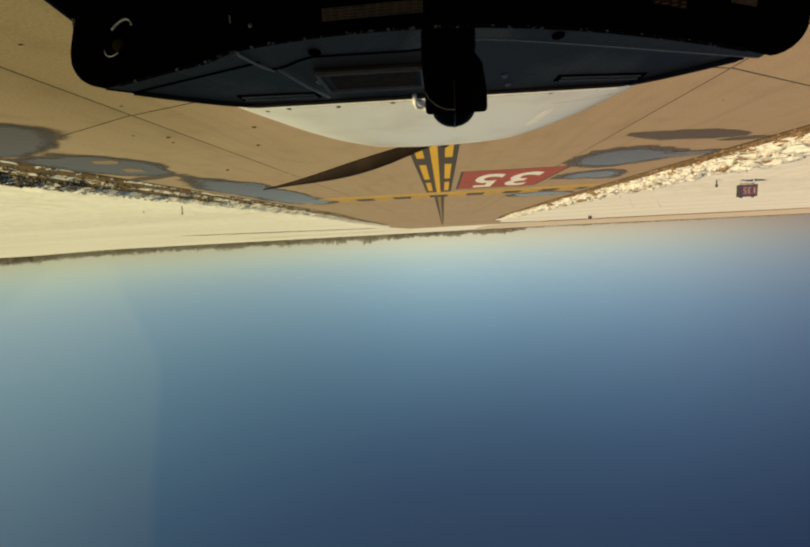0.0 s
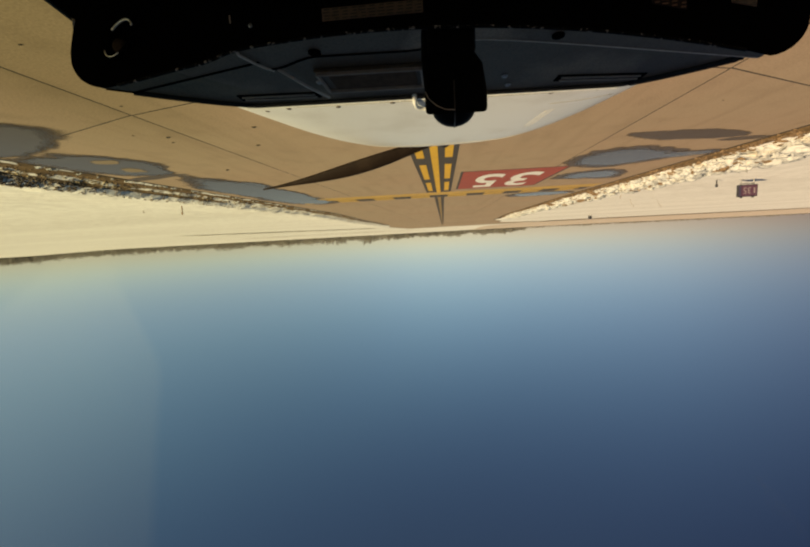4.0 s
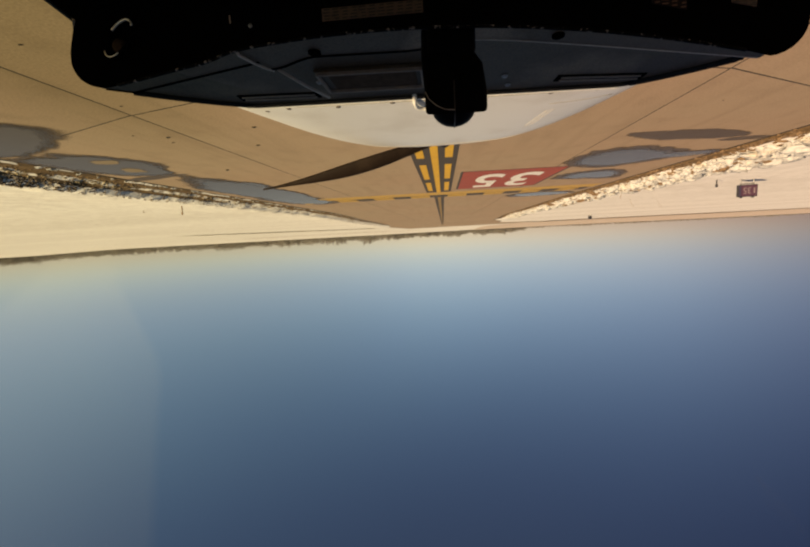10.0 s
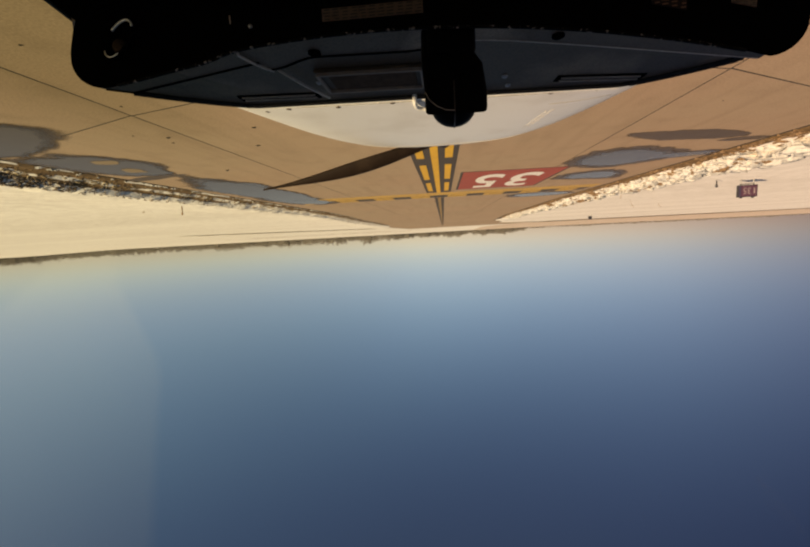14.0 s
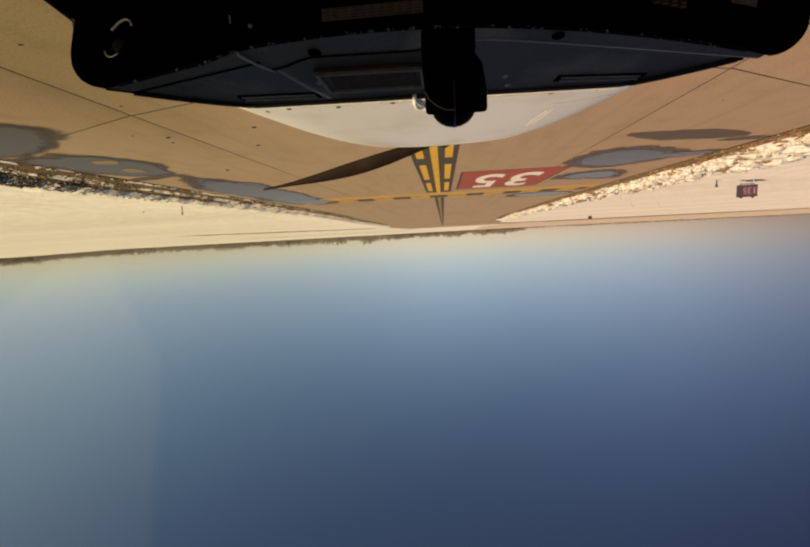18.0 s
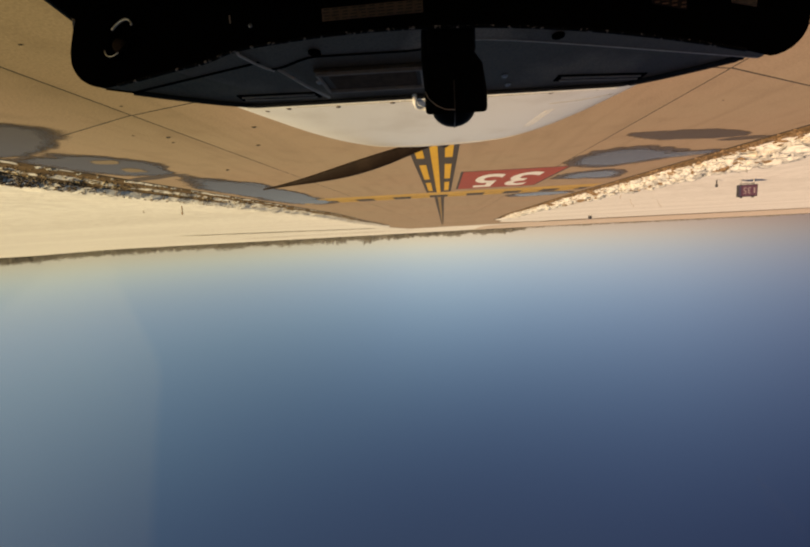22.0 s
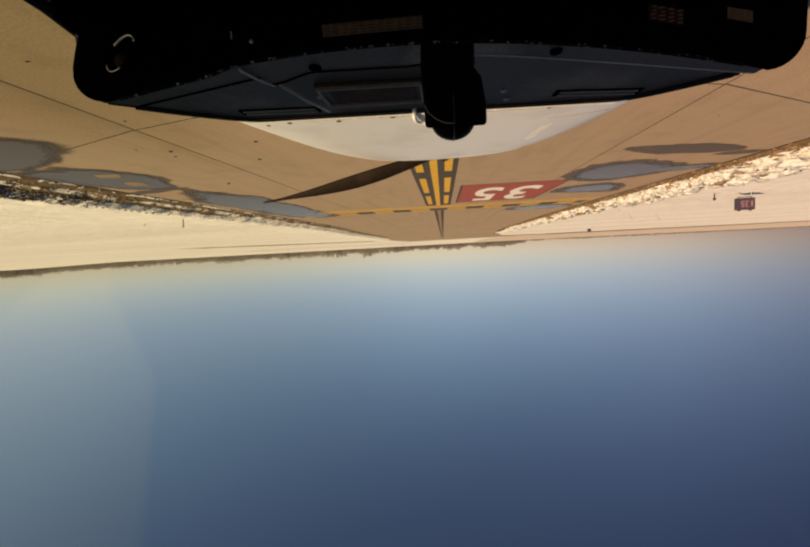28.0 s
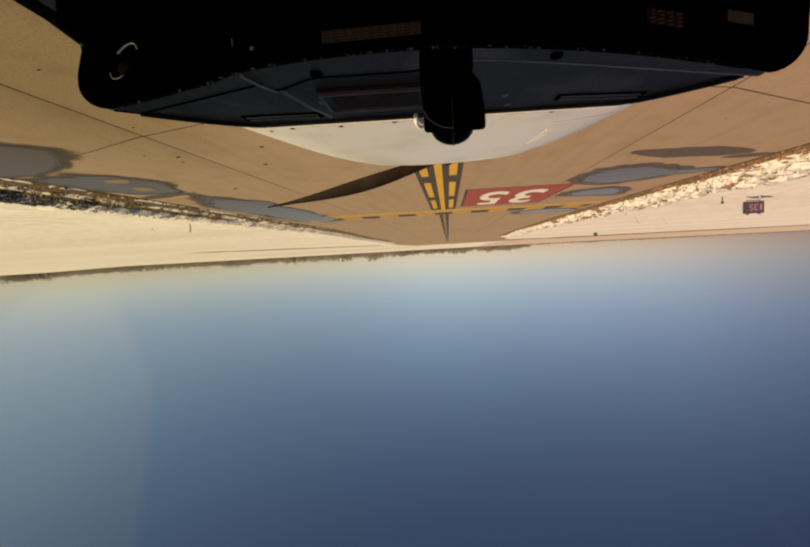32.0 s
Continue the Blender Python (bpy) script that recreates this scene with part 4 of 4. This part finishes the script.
def cowl_section(y):
    u = min(1.0, max(0.0, (y - 1.02) / (COWL_NOSE - 1.02)))
    half = max(0.03, 0.738 * max(0.0, 1 - u ** 0.8) ** 0.2235)
    top = 1.392 - 0.0191 * u - 0.0177 * u ** 6 - 0.008 * (1 - float(smoothstep(1.026, 1.042, y)))
    return half, top


def cowl_shift(x, y):
    """The nose sits squarer than the windshield base, which leans by SKEW."""
    return 0.0574 * float(smoothstep(1.03, 1.14, y)) * x


def cowl_z(x, y):
    """Height of the cowling's skin."""
    half, top = cowl_section(y)
    return 1.08 + (top - 1.08) * max(0.0, 1 - (abs(x + 0.0095) / half) ** COWL_N) ** (1 / COWL_N)


def build_cowl():
    bm = bmesh.new()
    rings = []
    ys = [1.02, 1.027, 1.034] + [1.042 + (COWL_NOSE - 1.042) * (1 - (1 - k / 44) ** 2.2) for k in range(45)]
    for y in ys:
        half, top = cowl_section(y)
        mid, low = 1.08, 0.74
        ring = []
        for k in range(72):
            t = 2 * math.pi * k / 72
            c, s = math.cos(t), math.sin(t)
            x = half * math.copysign(abs(c) ** (2 / COWL_N), c)
            h = (top - mid) if s >= 0 else (mid - low) * max(0.35, half / 0.72)
            z = mid + h * math.copysign(abs(s) ** (2 / COWL_N), s)
            ring.append(bm.verts.new((x - 0.0095, y + cowl_shift(x - 0.0095, y), z)))
        rings.append(ring)
    for a, b in zip(rings, rings[1:]):
        for k in range(72):
            bm.faces.new((a[k], a[(k + 1) % 72], b[(k + 1) % 72], b[k]))
    bm.faces.new(rings[0])
    bm.faces.new(rings[-1])
    return bm


cowl = part("cowling", build_cowl(), COWLWHITE, plane, "pale grey-white engine cowling", smooth=True)
loop = [(0.0590, 1.020, 1.384), (0.0600, 1.026, 1.397), (0.0620, 1.060, 1.3990), (0.0605, 1.090, 1.3990), (0.0530, 1.110, 1.3985), (0.036, 1.118, 1.398), (0.0, 1.118, 1.398), (-0.03, 1.10, 1.394)]
part("loop_handle", tube(loop, 0.0056, 8), HANDLEWHITE, cowl, "small white wire loop", smooth=True)
for off in (0.0, 0.016):
    rod = [(-0.318 - 0.03 * u - off, 1.470 - 0.203 * u) for u in np.linspace(0, 1, 7)]
    part("hinge", tube([(x, y + cowl_shift(x, y), cowl_z(x, y) + 0.0003) for x, y in rod], 0.0007, 8), HINGEGREY, cowl, "thin pale hinge rod", smooth=True)
part("edge_strip", box(1.0, 0.016, 0.0016, (0.015, 1.050, 1.3932), 0.0004), HANDLEWHITE, cowl, "bright riveted edge strip")
line = [(x, 1.068 + 0.012 * float(smoothstep(0.2, 0.5, x))) for x in np.linspace(0.52, -0.50, 30)]
part("panel_joint", tube([(x, y, cowl_z(x, y) + 0.0002) for x, y in line], 0.0012, 6), JOINTGREY, cowl, "thin grey joint behind the firewall", smooth=True)
line = [(x, 1.196 + 0.03 * (-0.336 - x) ** 2) for x in np.linspace(-0.336, -0.52, 12)]
part("panel_joint", tube([(x, y + cowl_shift(x, y), cowl_z(x, y) + 0.0001) for x, y in line], 0.0009, 6), JOINTGREY, cowl, "thin grey joint of an access panel", smooth=True)
part("stain", lathe([(0.022, 0.0), (0.019, 0.0008), (0.008, 0.0012)], 20, pose(-0.172, 1.056, 1.3905) @ Matrix.Diagonal((1.0, 0.35, 1.0, 1))), JOINTGREY, cowl, "grey worn smear", smooth=True)
# rolled edge on the sun's side, its brightness put into a white tube
rim = []
for y in np.linspace(1.06, 1.70, 22):
    half, top = cowl_section(float(y))
    x = 0.955 * half - 0.0095
    rim.append((x, float(y) + cowl_shift(x, float(y)), cowl_z(x, float(y)) - 0.001))
part("cowl_edge", tube(rim, 0.0050, 8), HANDLEWHITE, cowl, "rolled edge of the cowling, whitened for its sunlit side", smooth=True)
# shading at the opposite edge, added as a thin dark tube
rim = []
for y in np.linspace(1.10, 1.66, 18):
    half, top = cowl_section(float(y))
    x = -0.93 * half - 0.0095
    rim.append((x, float(y) + cowl_shift(x, float(y)), cowl_z(x, float(y)) - 0.0012))
part("cowl_shade_line", tube(rim, 0.0018, 8), RUBBER, cowl, "thin dark line for the shading along the cowling's side", smooth=True)
rivet_bm = lathe([(0.0075, 0), (0.0075, 0.0018), (0.004, 0.0032)], 10)
first = part("rivet", rivet_bm, RIVET, cowl, skew=False, smooth=True)
first.location = (0.124, 1.072 - 0.0124, cowl_z(0.124, 1.072) - 0.0005)
for x, y in ((0.277, 1.084), (0.417, 1.090), (0.523, 1.071), (0.493, 1.128), (-0.17, 1.055), (-0.31, 1.068), (-0.44, 1.075), (-0.56, 1.072)):
    o = first.copy()
    scene.collection.objects.link(o)
    o.location = (x, y + SKEW * x, cowl_z(x, y) - 0.0005)
    o.parent = cowl
stud_bm = lathe([(0.0038, 0), (0.0038, 0.0015), (0.002, 0.003)], 10)
stud = part("stud", stud_bm, HANDLEWHITE, cowl, "small bright stud", skew=False, smooth=True)
for k, x in enumerate((0.47, 0.40, 0.345, 0.29, 0.225, 0.16, 0.10, -0.09, -0.16, -0.24, -0.33, -0.41, -0.48)):
    o = stud if k == 0 else stud.copy()
    if k:
        scene.collection.objects.link(o)
        o.parent = cowl
    o.location = (x, 1.054 + SKEW * x, cowl_z(x, 1.054) + 0.0012)
crease = []
for k in range(40):
    a = math.pi * (0.02 + 0.62 * k / 39)
    x = 0.66 * math.copysign(abs(math.cos(a)) ** 0.62, math.cos(a)) - 0.0095
    y = 1.05 + 0.665 * math.sin(a) ** 0.85
    crease.append((x, y + cowl_shift(x, y), cowl_z(x, y) + 0.0002))
part("lip_crease", tube(crease, 0.0013, 6), LIPCREAM, cowl, "faint crease along the cowling's rolled lip", smooth=True)
pin_bm = lathe([(0.0022, 0), (0.0022, 0.001), (0.001, 0.002)], 8)
pin = part("hinge_pin", pin_bm, HINGEGREY, cowl, "pale hinge pin", skew=False, smooth=True)
for k in range(11):
    u = k / 10
    x, y = -0.318 - 0.03 * u - (0.005 if k % 2 else 0.021), 1.470 - 0.203 * u
    o = pin if k == 0 else pin.copy()
    if k:
        scene.collection.objects.link(o)
        o.parent = cowl
    o.location = (x, y + cowl_shift(x, y) + SKEW * x, cowl_z(x, y) - 0.0005)

# propeller at rest
HUB = (-0.0245, 1.862, 1.300)
REACH = 0.922


def blade_bm():
    """A twisted blade along +x, swept a little and drawn out to a narrow tip."""
    bm = bmesh.new()
    rings = []
    n = 28
    for k in range(n + 1):
        u = k / n
        r = 0.03 + (REACH - 0.03) * u
        chord = (0.050 + 0.026 * float(smoothstep(0.0, 0.35, u))) * (1 - 0.90 * float(smoothstep(0.40, 1.02, u)))
        pitch = radians(50 - 26 * u)
        thick = 0.030 * (1 - 0.75 * u) + 0.003
        bow = 0.024 * math.sin(math.pi * u)
        ring = []
        for j in range(12):
            t = 2 * math.pi * j / 12
            a, b = chord / 2 * math.cos(t), thick / 2 * math.sin(t)
            ring.append(bm.verts.new((r, a * math.sin(pitch) + b * math.cos(pitch), a * math.cos(pitch) - b * math.sin(pitch) + bow)))
        rings.append(ring)
    for a, b in zip(rings, rings[1:]):
        for j in range(12):
            bm.faces.new((a[j], a[(j + 1) % 12], b[(j + 1) % 12], b[j]))
    bm.faces.new(rings[0])
    bm.faces.new(rings[-1])
    return bm


hub = part("propeller", lathe([(0.02, -0.07), (0.038, -0.05), (0.040, 0.04), (0.030, 0.10), (0.010, 0.13)], 24, pose(*HUB, -90, 0, 0)), PROPBLACK, plane, "dark two-blade propeller at rest", smooth=True, skew=False)
PROP_ANGLE = -12.6
for k in range(2):
    bm = blade_bm()
    bmesh.ops.transform(bm, matrix=Matrix.Translation(HUB) @ Matrix.Rotation(radians(-5.7), 4, "Z") @ Matrix.Rotation(radians(PROP_ANGLE + 180 * k), 4, "Y"), verts=bm.verts)
    part("blade", bm, PROPBLACK, hub, smooth=True, skew=False)

# compass on its pedestal
bm = box(0.070, 0.04, 0.20, (-0.0225, 0.577, 1.40), 0.008)
compass = part("compass", bm, PLASTIC, plane, "black magnetic compass on a pedestal")
bm = bmesh.new()
rings = []
for z, hw, mid, tilt in ((1.462, 0.0375, -0.0175, 0), (1.480, 0.0385, -0.0175, 0), (1.496, 0.0395, -0.0180, 0), (1.510, 0.0445, -0.0233, 0), (1.550, 0.0460, -0.0272, 0.2), (1.573, 0.0460, -0.0272, 0.40), (1.579, 0.0452, -0.0272, 0.44), (1.5812, 0.0432, -0.0272, 0.45)):
    ring = []
    for k in range(28):
        t = 2 * math.pi * k / 28
        c, s = math.cos(t), math.sin(t)
        dy = 0.026 * math.copysign(abs(s) ** 0.28, s)
        ring.append(bm.verts.new((mid + hw * math.copysign(abs(c) ** 0.28, c), 0.590 + dy, z - tilt * (dy + 0.026))))
    rings.append(ring)
for a, b in zip(rings, rings[1:]):
    for k in range(28):
        bm.faces.new((a[k], a[(k + 1) % 28], b[(k + 1) % 28], b[k]))
bm.faces.new(rings[0])
bm.faces.new(rings[-1])
part("housing", bm, PLASTIC, compass, "black moulded housing", smooth=False)
bm = bmesh.new()
bmesh.ops.create_uvsphere(bm, u_segments=24, v_segments=14, radius=0.034)
bmesh.ops.transform(bm, matrix=Matrix.Translation((-0.024, 0.60, 1.562)) @ Matrix.Diagonal((1.0, 0.9, 0.82, 1)), verts=bm.verts)
part("dome", bm, DOMEGLASS, compass, "dark glossy compass bowl", smooth=True)
part("rib", tube([(-0.0245, 0.5640, 1.535), (-0.0245, 0.5636, 1.550), (-0.0245, 0.5636, 1.568), (-0.0245, 0.5645, 1.5805), (-0.0245, 0.580, 1.5865), (-0.0245, 0.60, 1.5915)], 0.0010, 6), RIBGLINT, compass, "moulding rib with its highlight in the colour", smooth=True)
part("rim_line", tube([(0.0174, 0.5605, 1.5493), (0.0126, 0.563, 1.559), (0.0019, 0.5632, 1.5688), (-0.0106, 0.5632, 1.5753), (-0.0245, 0.5632, 1.5772)], 0.0007, 6), TRIMGREY, compass, "thin grey rim line", smooth=True, skew=False)

# canopy rails and hull that close the cockpit
for s in (1, -1):
    rail = [(s * 0.64, 0.93, 1.372), (s * 0.612, 0.72, 1.358), (s * 0.597, 0.65, 1.358), (s * 0.585, 0.60, 1.358), (s * 0.575, 0.5, 1.36), (s * 0.57, 0.0, 1.36), (s * 0.56, -0.5, 1.36), (s * 0.52, -1.2, 1.36)]
    part("canopy_rail", tube(rail, 0.010, 10), RUBBER, plane, "black canopy rail", smooth=True)


def build_hull():
    bm = bmesh.new()
    rings = []
    for y, half, top, low in ((1.018, 0.66, 1.366, 0.74), (0.90, 0.70, 1.366, 0.72), (0.80, 0.67, 1.36, 0.70), (0.72, 0.612, 1.356, 0.68), (0.65, 0.597, 1.355, 0.67), (0.60, 0.585, 1.355, 0.66), (0.5, 0.575, 1.355, 0.65), (0.0, 0.57, 1.355, 0.62), (-0.6, 0.56, 1.355, 0.64), (-1.2, 0.52, 1.35, 0.70), (-2.4, 0.36, 1.28, 0.86), (-4.2, 0.10, 1.22, 1.02)):
        ring = []
        for k in range(21):
            t = math.pi * k / 20
            c, s = math.cos(t), math.sin(t)
            ring.append(bm.verts.new((half * math.copysign(abs(c) ** 0.7, c), y, top - (top - low) * abs(s) ** 0.7)))
        rings.append(ring)
    for a, b in zip(rings, rings[1:]):
        for k in range(20):
            bm.faces.new((a[k], a[k + 1], b[k + 1], b[k]))
    bm.faces.new(rings[0])
    bm.faces.new(rings[-1])
    # the turtle deck behind the seats
    for a, b in zip(rings[9:], rings[10:]):
        bm.faces.new((a[0], a[20], b[20], b[0]))
    return bm


def build_cabin():
    """Roof, rear sides and rear wall behind the bubble, closed towards the back."""
    bm = bmesh.new()
    rings = []
    for y, half, top in ((-0.36, 0.57, 2.12), (-0.5, 0.565, 2.14), (-1.0, 0.54, 2.05), (-1.22, 0.50, 1.9)):
        for inset in (0.0,):
            ring = []
            for k in range(25):
                t = math.pi * k / 24
                c_, s_ = math.cos(t), math.sin(t)
                ring.append(bm.verts.new((half * math.copysign(abs(c_) ** 0.5, c_), y, 1.36 + (top - 1.36) * s_ ** 0.5)))
            rings.append(ring)
    for a, b in zip(rings, rings[1:]):
        for k in range(24):
            bm.faces.new((a[k], a[k + 1], b[k + 1], b[k]))
    bm.faces.new(rings[-1])
    bmesh.ops.solidify(bm, geom=bm.faces[:], thickness=0.03)
    return bm


part("cabin_roof", build_cabin(), HEADLINER, plane, "plain grey cabin roof and rear wall", smooth=True)
def build_shade_wing():
    """Unseen high aerofoil added over the cabin to shade the deck: flat-bottomed, lofted."""
    bm = bmesh.new()
    rings = []
    for x in np.linspace(-4.6, 4.6, 25):
        tip = 1 - 0.35 * float(smoothstep(3.6, 4.6, abs(x)))
        lead, chord, thick = -0.125 - 0.15 * (1 - tip), 1.22 * tip, 0.15 * tip
        ring = []
        for k in range(24):
            t = 2 * math.pi * k / 24
            c = 0.5 - 0.5 * math.cos(t)
            up = thick * 2.6 * (math.sqrt(c) - c) * (1 - 0.25 * c) if math.sin(t) > 0 else 0.0
            ring.append(bm.verts.new((float(x), lead - chord * c, 2.155 + up)))
        rings.append(ring)
    for a, b in zip(rings, rings[1:]):
        for k in range(24):
            bm.faces.new((a[k], a[(k + 1) % 24], b[(k + 1) % 24], b[k]))
    bm.faces.new(rings[0])
    bm.faces.new(rings[-1])
    return bm


part("shade_wing", build_shade_wing(), HULL, plane, "unseen white aerofoil over the cabin, added to shade the deck", smooth=True)
part("hull", build_hull(), HULL, plane, "white fuselage hull", smooth=True)
for x, y, r, top in ((0.0, 1.25, 0.17, 0.80), (0.95, -0.35, 0.20, 0.72), (-0.95, -0.35, 0.20, 0.72)):
    part("wheel", lathe([(r * 0.55, -0.06), (r * 0.9, -0.06), (r, -0.03), (r, 0.03), (r * 0.9, 0.06), (r * 0.55, 0.06)], 28, pose(x, y, r + 0.001, 0, 90, 0)), RUBBER, plane, "black rubber tyre on a white hub", smooth=True, skew=False)
    part("gear_leg", tube([(x + (0.075 if x == 0 else -0.08 * math.copysign(1, x)), y, r), (x * 0.45 + (0.06 if x == 0 else 0), y, top)], 0.025, 10), HULL, plane, "white landing gear leg", smooth=True, skew=False)


def build_pane():
    """Wrap-around windshield bubble from rail to rail."""
    bm = bmesh.new()
    rows = []
    for i in range(15):
        u = i / 14
        row_v = []
        for k in range(37):
            a = math.pi * (k / 36)
            # base curve from right rail round the front to left rail
            bx, by = 0.625 * math.copysign(abs(math.cos(a)) ** 0.45, math.cos(a)), -0.3 + 1.335 * abs(math.sin(a)) ** 0.55
            tx, ty = bx * 0.42, -0.3 + (by + 0.3) * 0.22
            lift = math.sin(u * math.pi / 2)
            run = 1 - math.cos(u * math.pi / 2)
            row_v.append(bm.verts.new((bx + (tx - bx) * run, by + (ty - by) * (0.35 * u + 0.65 * run), 1.352 + 0.762 * lift)))
        rows.append(row_v)
    for a, b in zip(rows, rows[1:]):
        for k in range(36):
            bm.faces.new((a[k], a[k + 1], b[k + 1], b[k]))
    return bm


pane = part("windshield", build_pane(), ACRYLIC, plane, "clear wrap-around windshield with a pale veil and a colour cast", smooth=True)
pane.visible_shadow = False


# ---------- things on the field ----------
def runway_sign(x, y, z):
    s = empty("runway_sign", "dark red runway holding sign on short legs in snow", "airfield sign", (x, y, z))
    part("cabinet", box(0.84, 0.12, 0.56, (0, 0, 0.40), 0.015), SIGNFRAME, s, skew=False)
    part("face_panel", box(0.68, 0.01, 0.49, (-0.05, -0.064, 0.40)), SIGNRED, s, "dark red face", skew=False)
    part("face_panel", box(0.08, 0.01, 0.49, (0.345, -0.064, 0.40)), DARKBLUE, s, "dark blue-black side field", skew=False)
    part("bar", box(0.07, 0.008, 0.26, (-0.27, -0.070, 0.40)), FADED, s, "pale unreadable mark", skew=False)
    for dx in (-0.25, 0.25):
        part("cap", box(0.07, 0.10, 0.05, (dx, 0, 0.705), 0.008), SIGNFRAME, s, skew=False)
    part("crossbar", box(0.62, 0.05, 0.03, (0, 0, 0.075), 0.006), SIGNFRAME, s, skew=False)
    bm = fit_text(text_mesh("35", 0.01), -0.12, 0.21, -0.15, 0.15)
    bmesh.ops.transform(bm, matrix=pose(0, -0.073, 0.40, 90, 0, 0), verts=bm.verts)
    part("numerals", bm, FADED, s, "pale numerals 35", skew=False)
    for dx in (-0.28, 0.28):
        part("leg", tube([(dx, 0, -0.30), (dx, 0, 0.12)], 0.025, 8), SIGNPOST, s, skew=False)
        part("foot_plate", box(0.16, 0.2, 0.015, (dx, 0, -0.13), 0.003), SIGNPOST, s, skew=False)
    return s


def snow_z(x, y):
    return float(ground_height(x, y)[0])


def edge_light(x, y):
    s = empty("edge_light", "small blue taxiway edge light on a stem", "airfield light", (x, y, snow_z(x, y)))
    part("stem", tube([(0, 0, -0.1), (0, 0, 0.2)], 0.025, 8), SIGNFRAME, s, skew=False)
    part("lens", lathe([(0.03, 0.2), (0.055, 0.22), (0.055, 0.29), (0.03, 0.33)], 14), SIGNFRAME, s, "dark lens", smooth=True, skew=False)


SX, SY = -14.3, 19.3
runway_sign(SX, SY, snow_z(SX, SY) + 0.13)
edge_light(-12.5, 18.6)
x, y = 10.5, 14.2
st = empty("marker_stake", "weathered wooden stake standing in the snow", "stake", (x, y, snow_z(x, y)))
part("post", tube([(0, 0, -0.1), (0.004, 0, 0.34)], 0.024, 7), STAKE, st, skew=False)
part("tag", box(0.06, 0.02, 0.08, (0, -0.03, 0.29), 0.004), STAKE, st, skew=False)


def weed(x, y, height, lean):
    """A dead stalk with two side twigs standing in the snow."""
    w = empty("weed", "dead brown weed stalk standing in the snow", "weed", (x, y, snow_z(x, y)), group="weeds in the snow")
    part("stalk", tube([(0, 0, -0.05), (lean * 0.4, 0, height * 0.5), (lean, 0, height)], 0.008, 6), STAKE, w, skew=False)
    for u, side in ((0.55, 1), (0.75, -1)):
        part("twig", tube([(lean * u, 0, height * u), (lean * u + 0.08 * side, 0.02, height * (u + 0.18))], 0.005, 5), STAKE, w, skew=False)


for x, y, height, lean in ((-14.4, 30.6, 0.62, -0.30), (-19.3, 36.0, 0.60, -0.32), (-10.8, 24.0, 0.25, 0.05), (13.4, 15.6, 0.10, 0.02)):
    weed(x, y, height, lean)
x, y = -25.5, 68.0
fb = empty("equipment_box", "small dark equipment box on a post at the runway edge", "equipment box", (x, y, snow_z(x, y)))
part("cabinet", box(0.5, 0.4, 0.6, (0, 0, 0.75), 0.03), SIGNFRAME, fb, skew=False)
part("post", tube([(0, 0, -0.1), (0, 0, 0.4)], 0.06, 8), SIGNPOST, fb, skew=False)


# ---------- far bare trees ----------
def tree_line(name, label, count, x0, x1, y0, y1, h0, h1, seed):
    """Rows of bare twiggy crowns far off."""
    rng = random.Random(seed)
    verts, faces = [], []

    def blade(p, q, w):
        d = (q - p)
        s = d.cross(Vector((0, 1, 0))).normalized() * w
        t = Vector((0, w, 0))
        b = len(verts)
        verts.extend([tuple(p - s), tuple(p + s), tuple(p + t), tuple(q)])
        faces.extend([(b, b + 1, b + 3), (b + 1, b + 2, b + 3), (b + 2, b, b + 3)])

    for i in range(count):
        x, y = rng.uniform(x0, x1), rng.uniform(y0, y1)
        h = rng.uniform(h0, h1) * (0.35 + 1.1 * (0.5 + 0.5 * noise.noise(Vector((x * 0.05, 0, seed)))) * (1 + 0.6 * noise.noise(Vector((x * 0.2, 3, seed)))))
        p = Vector((x, y, snow_z(x, y) - 0.3))
        blade(p, p + Vector((rng.uniform(-.3, .3), 0, h)), 0.16 + 0.02 * h)
        for k in range(16):
            u = rng.uniform(0.08, 0.9)
            o = p + Vector((0, 0, h * u))
            a = rng.uniform(0, 6.28)
            ln = h * rng.uniform(0.2, 0.5) * (1.15 - u * 0.6)
            e = o + Vector((math.cos(a) * ln, math.sin(a) * ln, ln * rng.uniform(0.2, 0.9)))
            blade(o, e, 0.10 + 0.012 * h)
            for j in range(2):
                m = o.lerp(e, rng.uniform(0.3, 0.8))
                blade(m, m + Vector((rng.uniform(-1, 1), rng.uniform(-1, 1), rng.uniform(0.2, 1))) * ln * 0.5, 0.08 + 0.01 * h)
    me = bpy.data.meshes.new(name)
    me.from_pydata(verts, [], faces)
    me.materials.append(TWIGS)
    return tagged(new(name, me), label, "trees", kind="stuff")


tree_line("far_trees", "distant line of bare brown winter trees on the horizon", 2200, 40, 640, 425, 475, 3.2, 9.2, 5)
tree_line("far_trees", "distant thin line of low bare trees on the horizon", 600, -95, 60, 440, 470, 3.8, 7.6, 8)
tree_line("far_trees", "distant clump of taller bare trees", 70, 555, 600, 420, 455, 9, 14, 6)
tree_line("far_scrub", "distant low brown scrub on the horizon", 2400, -900, -60, 560, 620, 1.6, 3.4, 7)
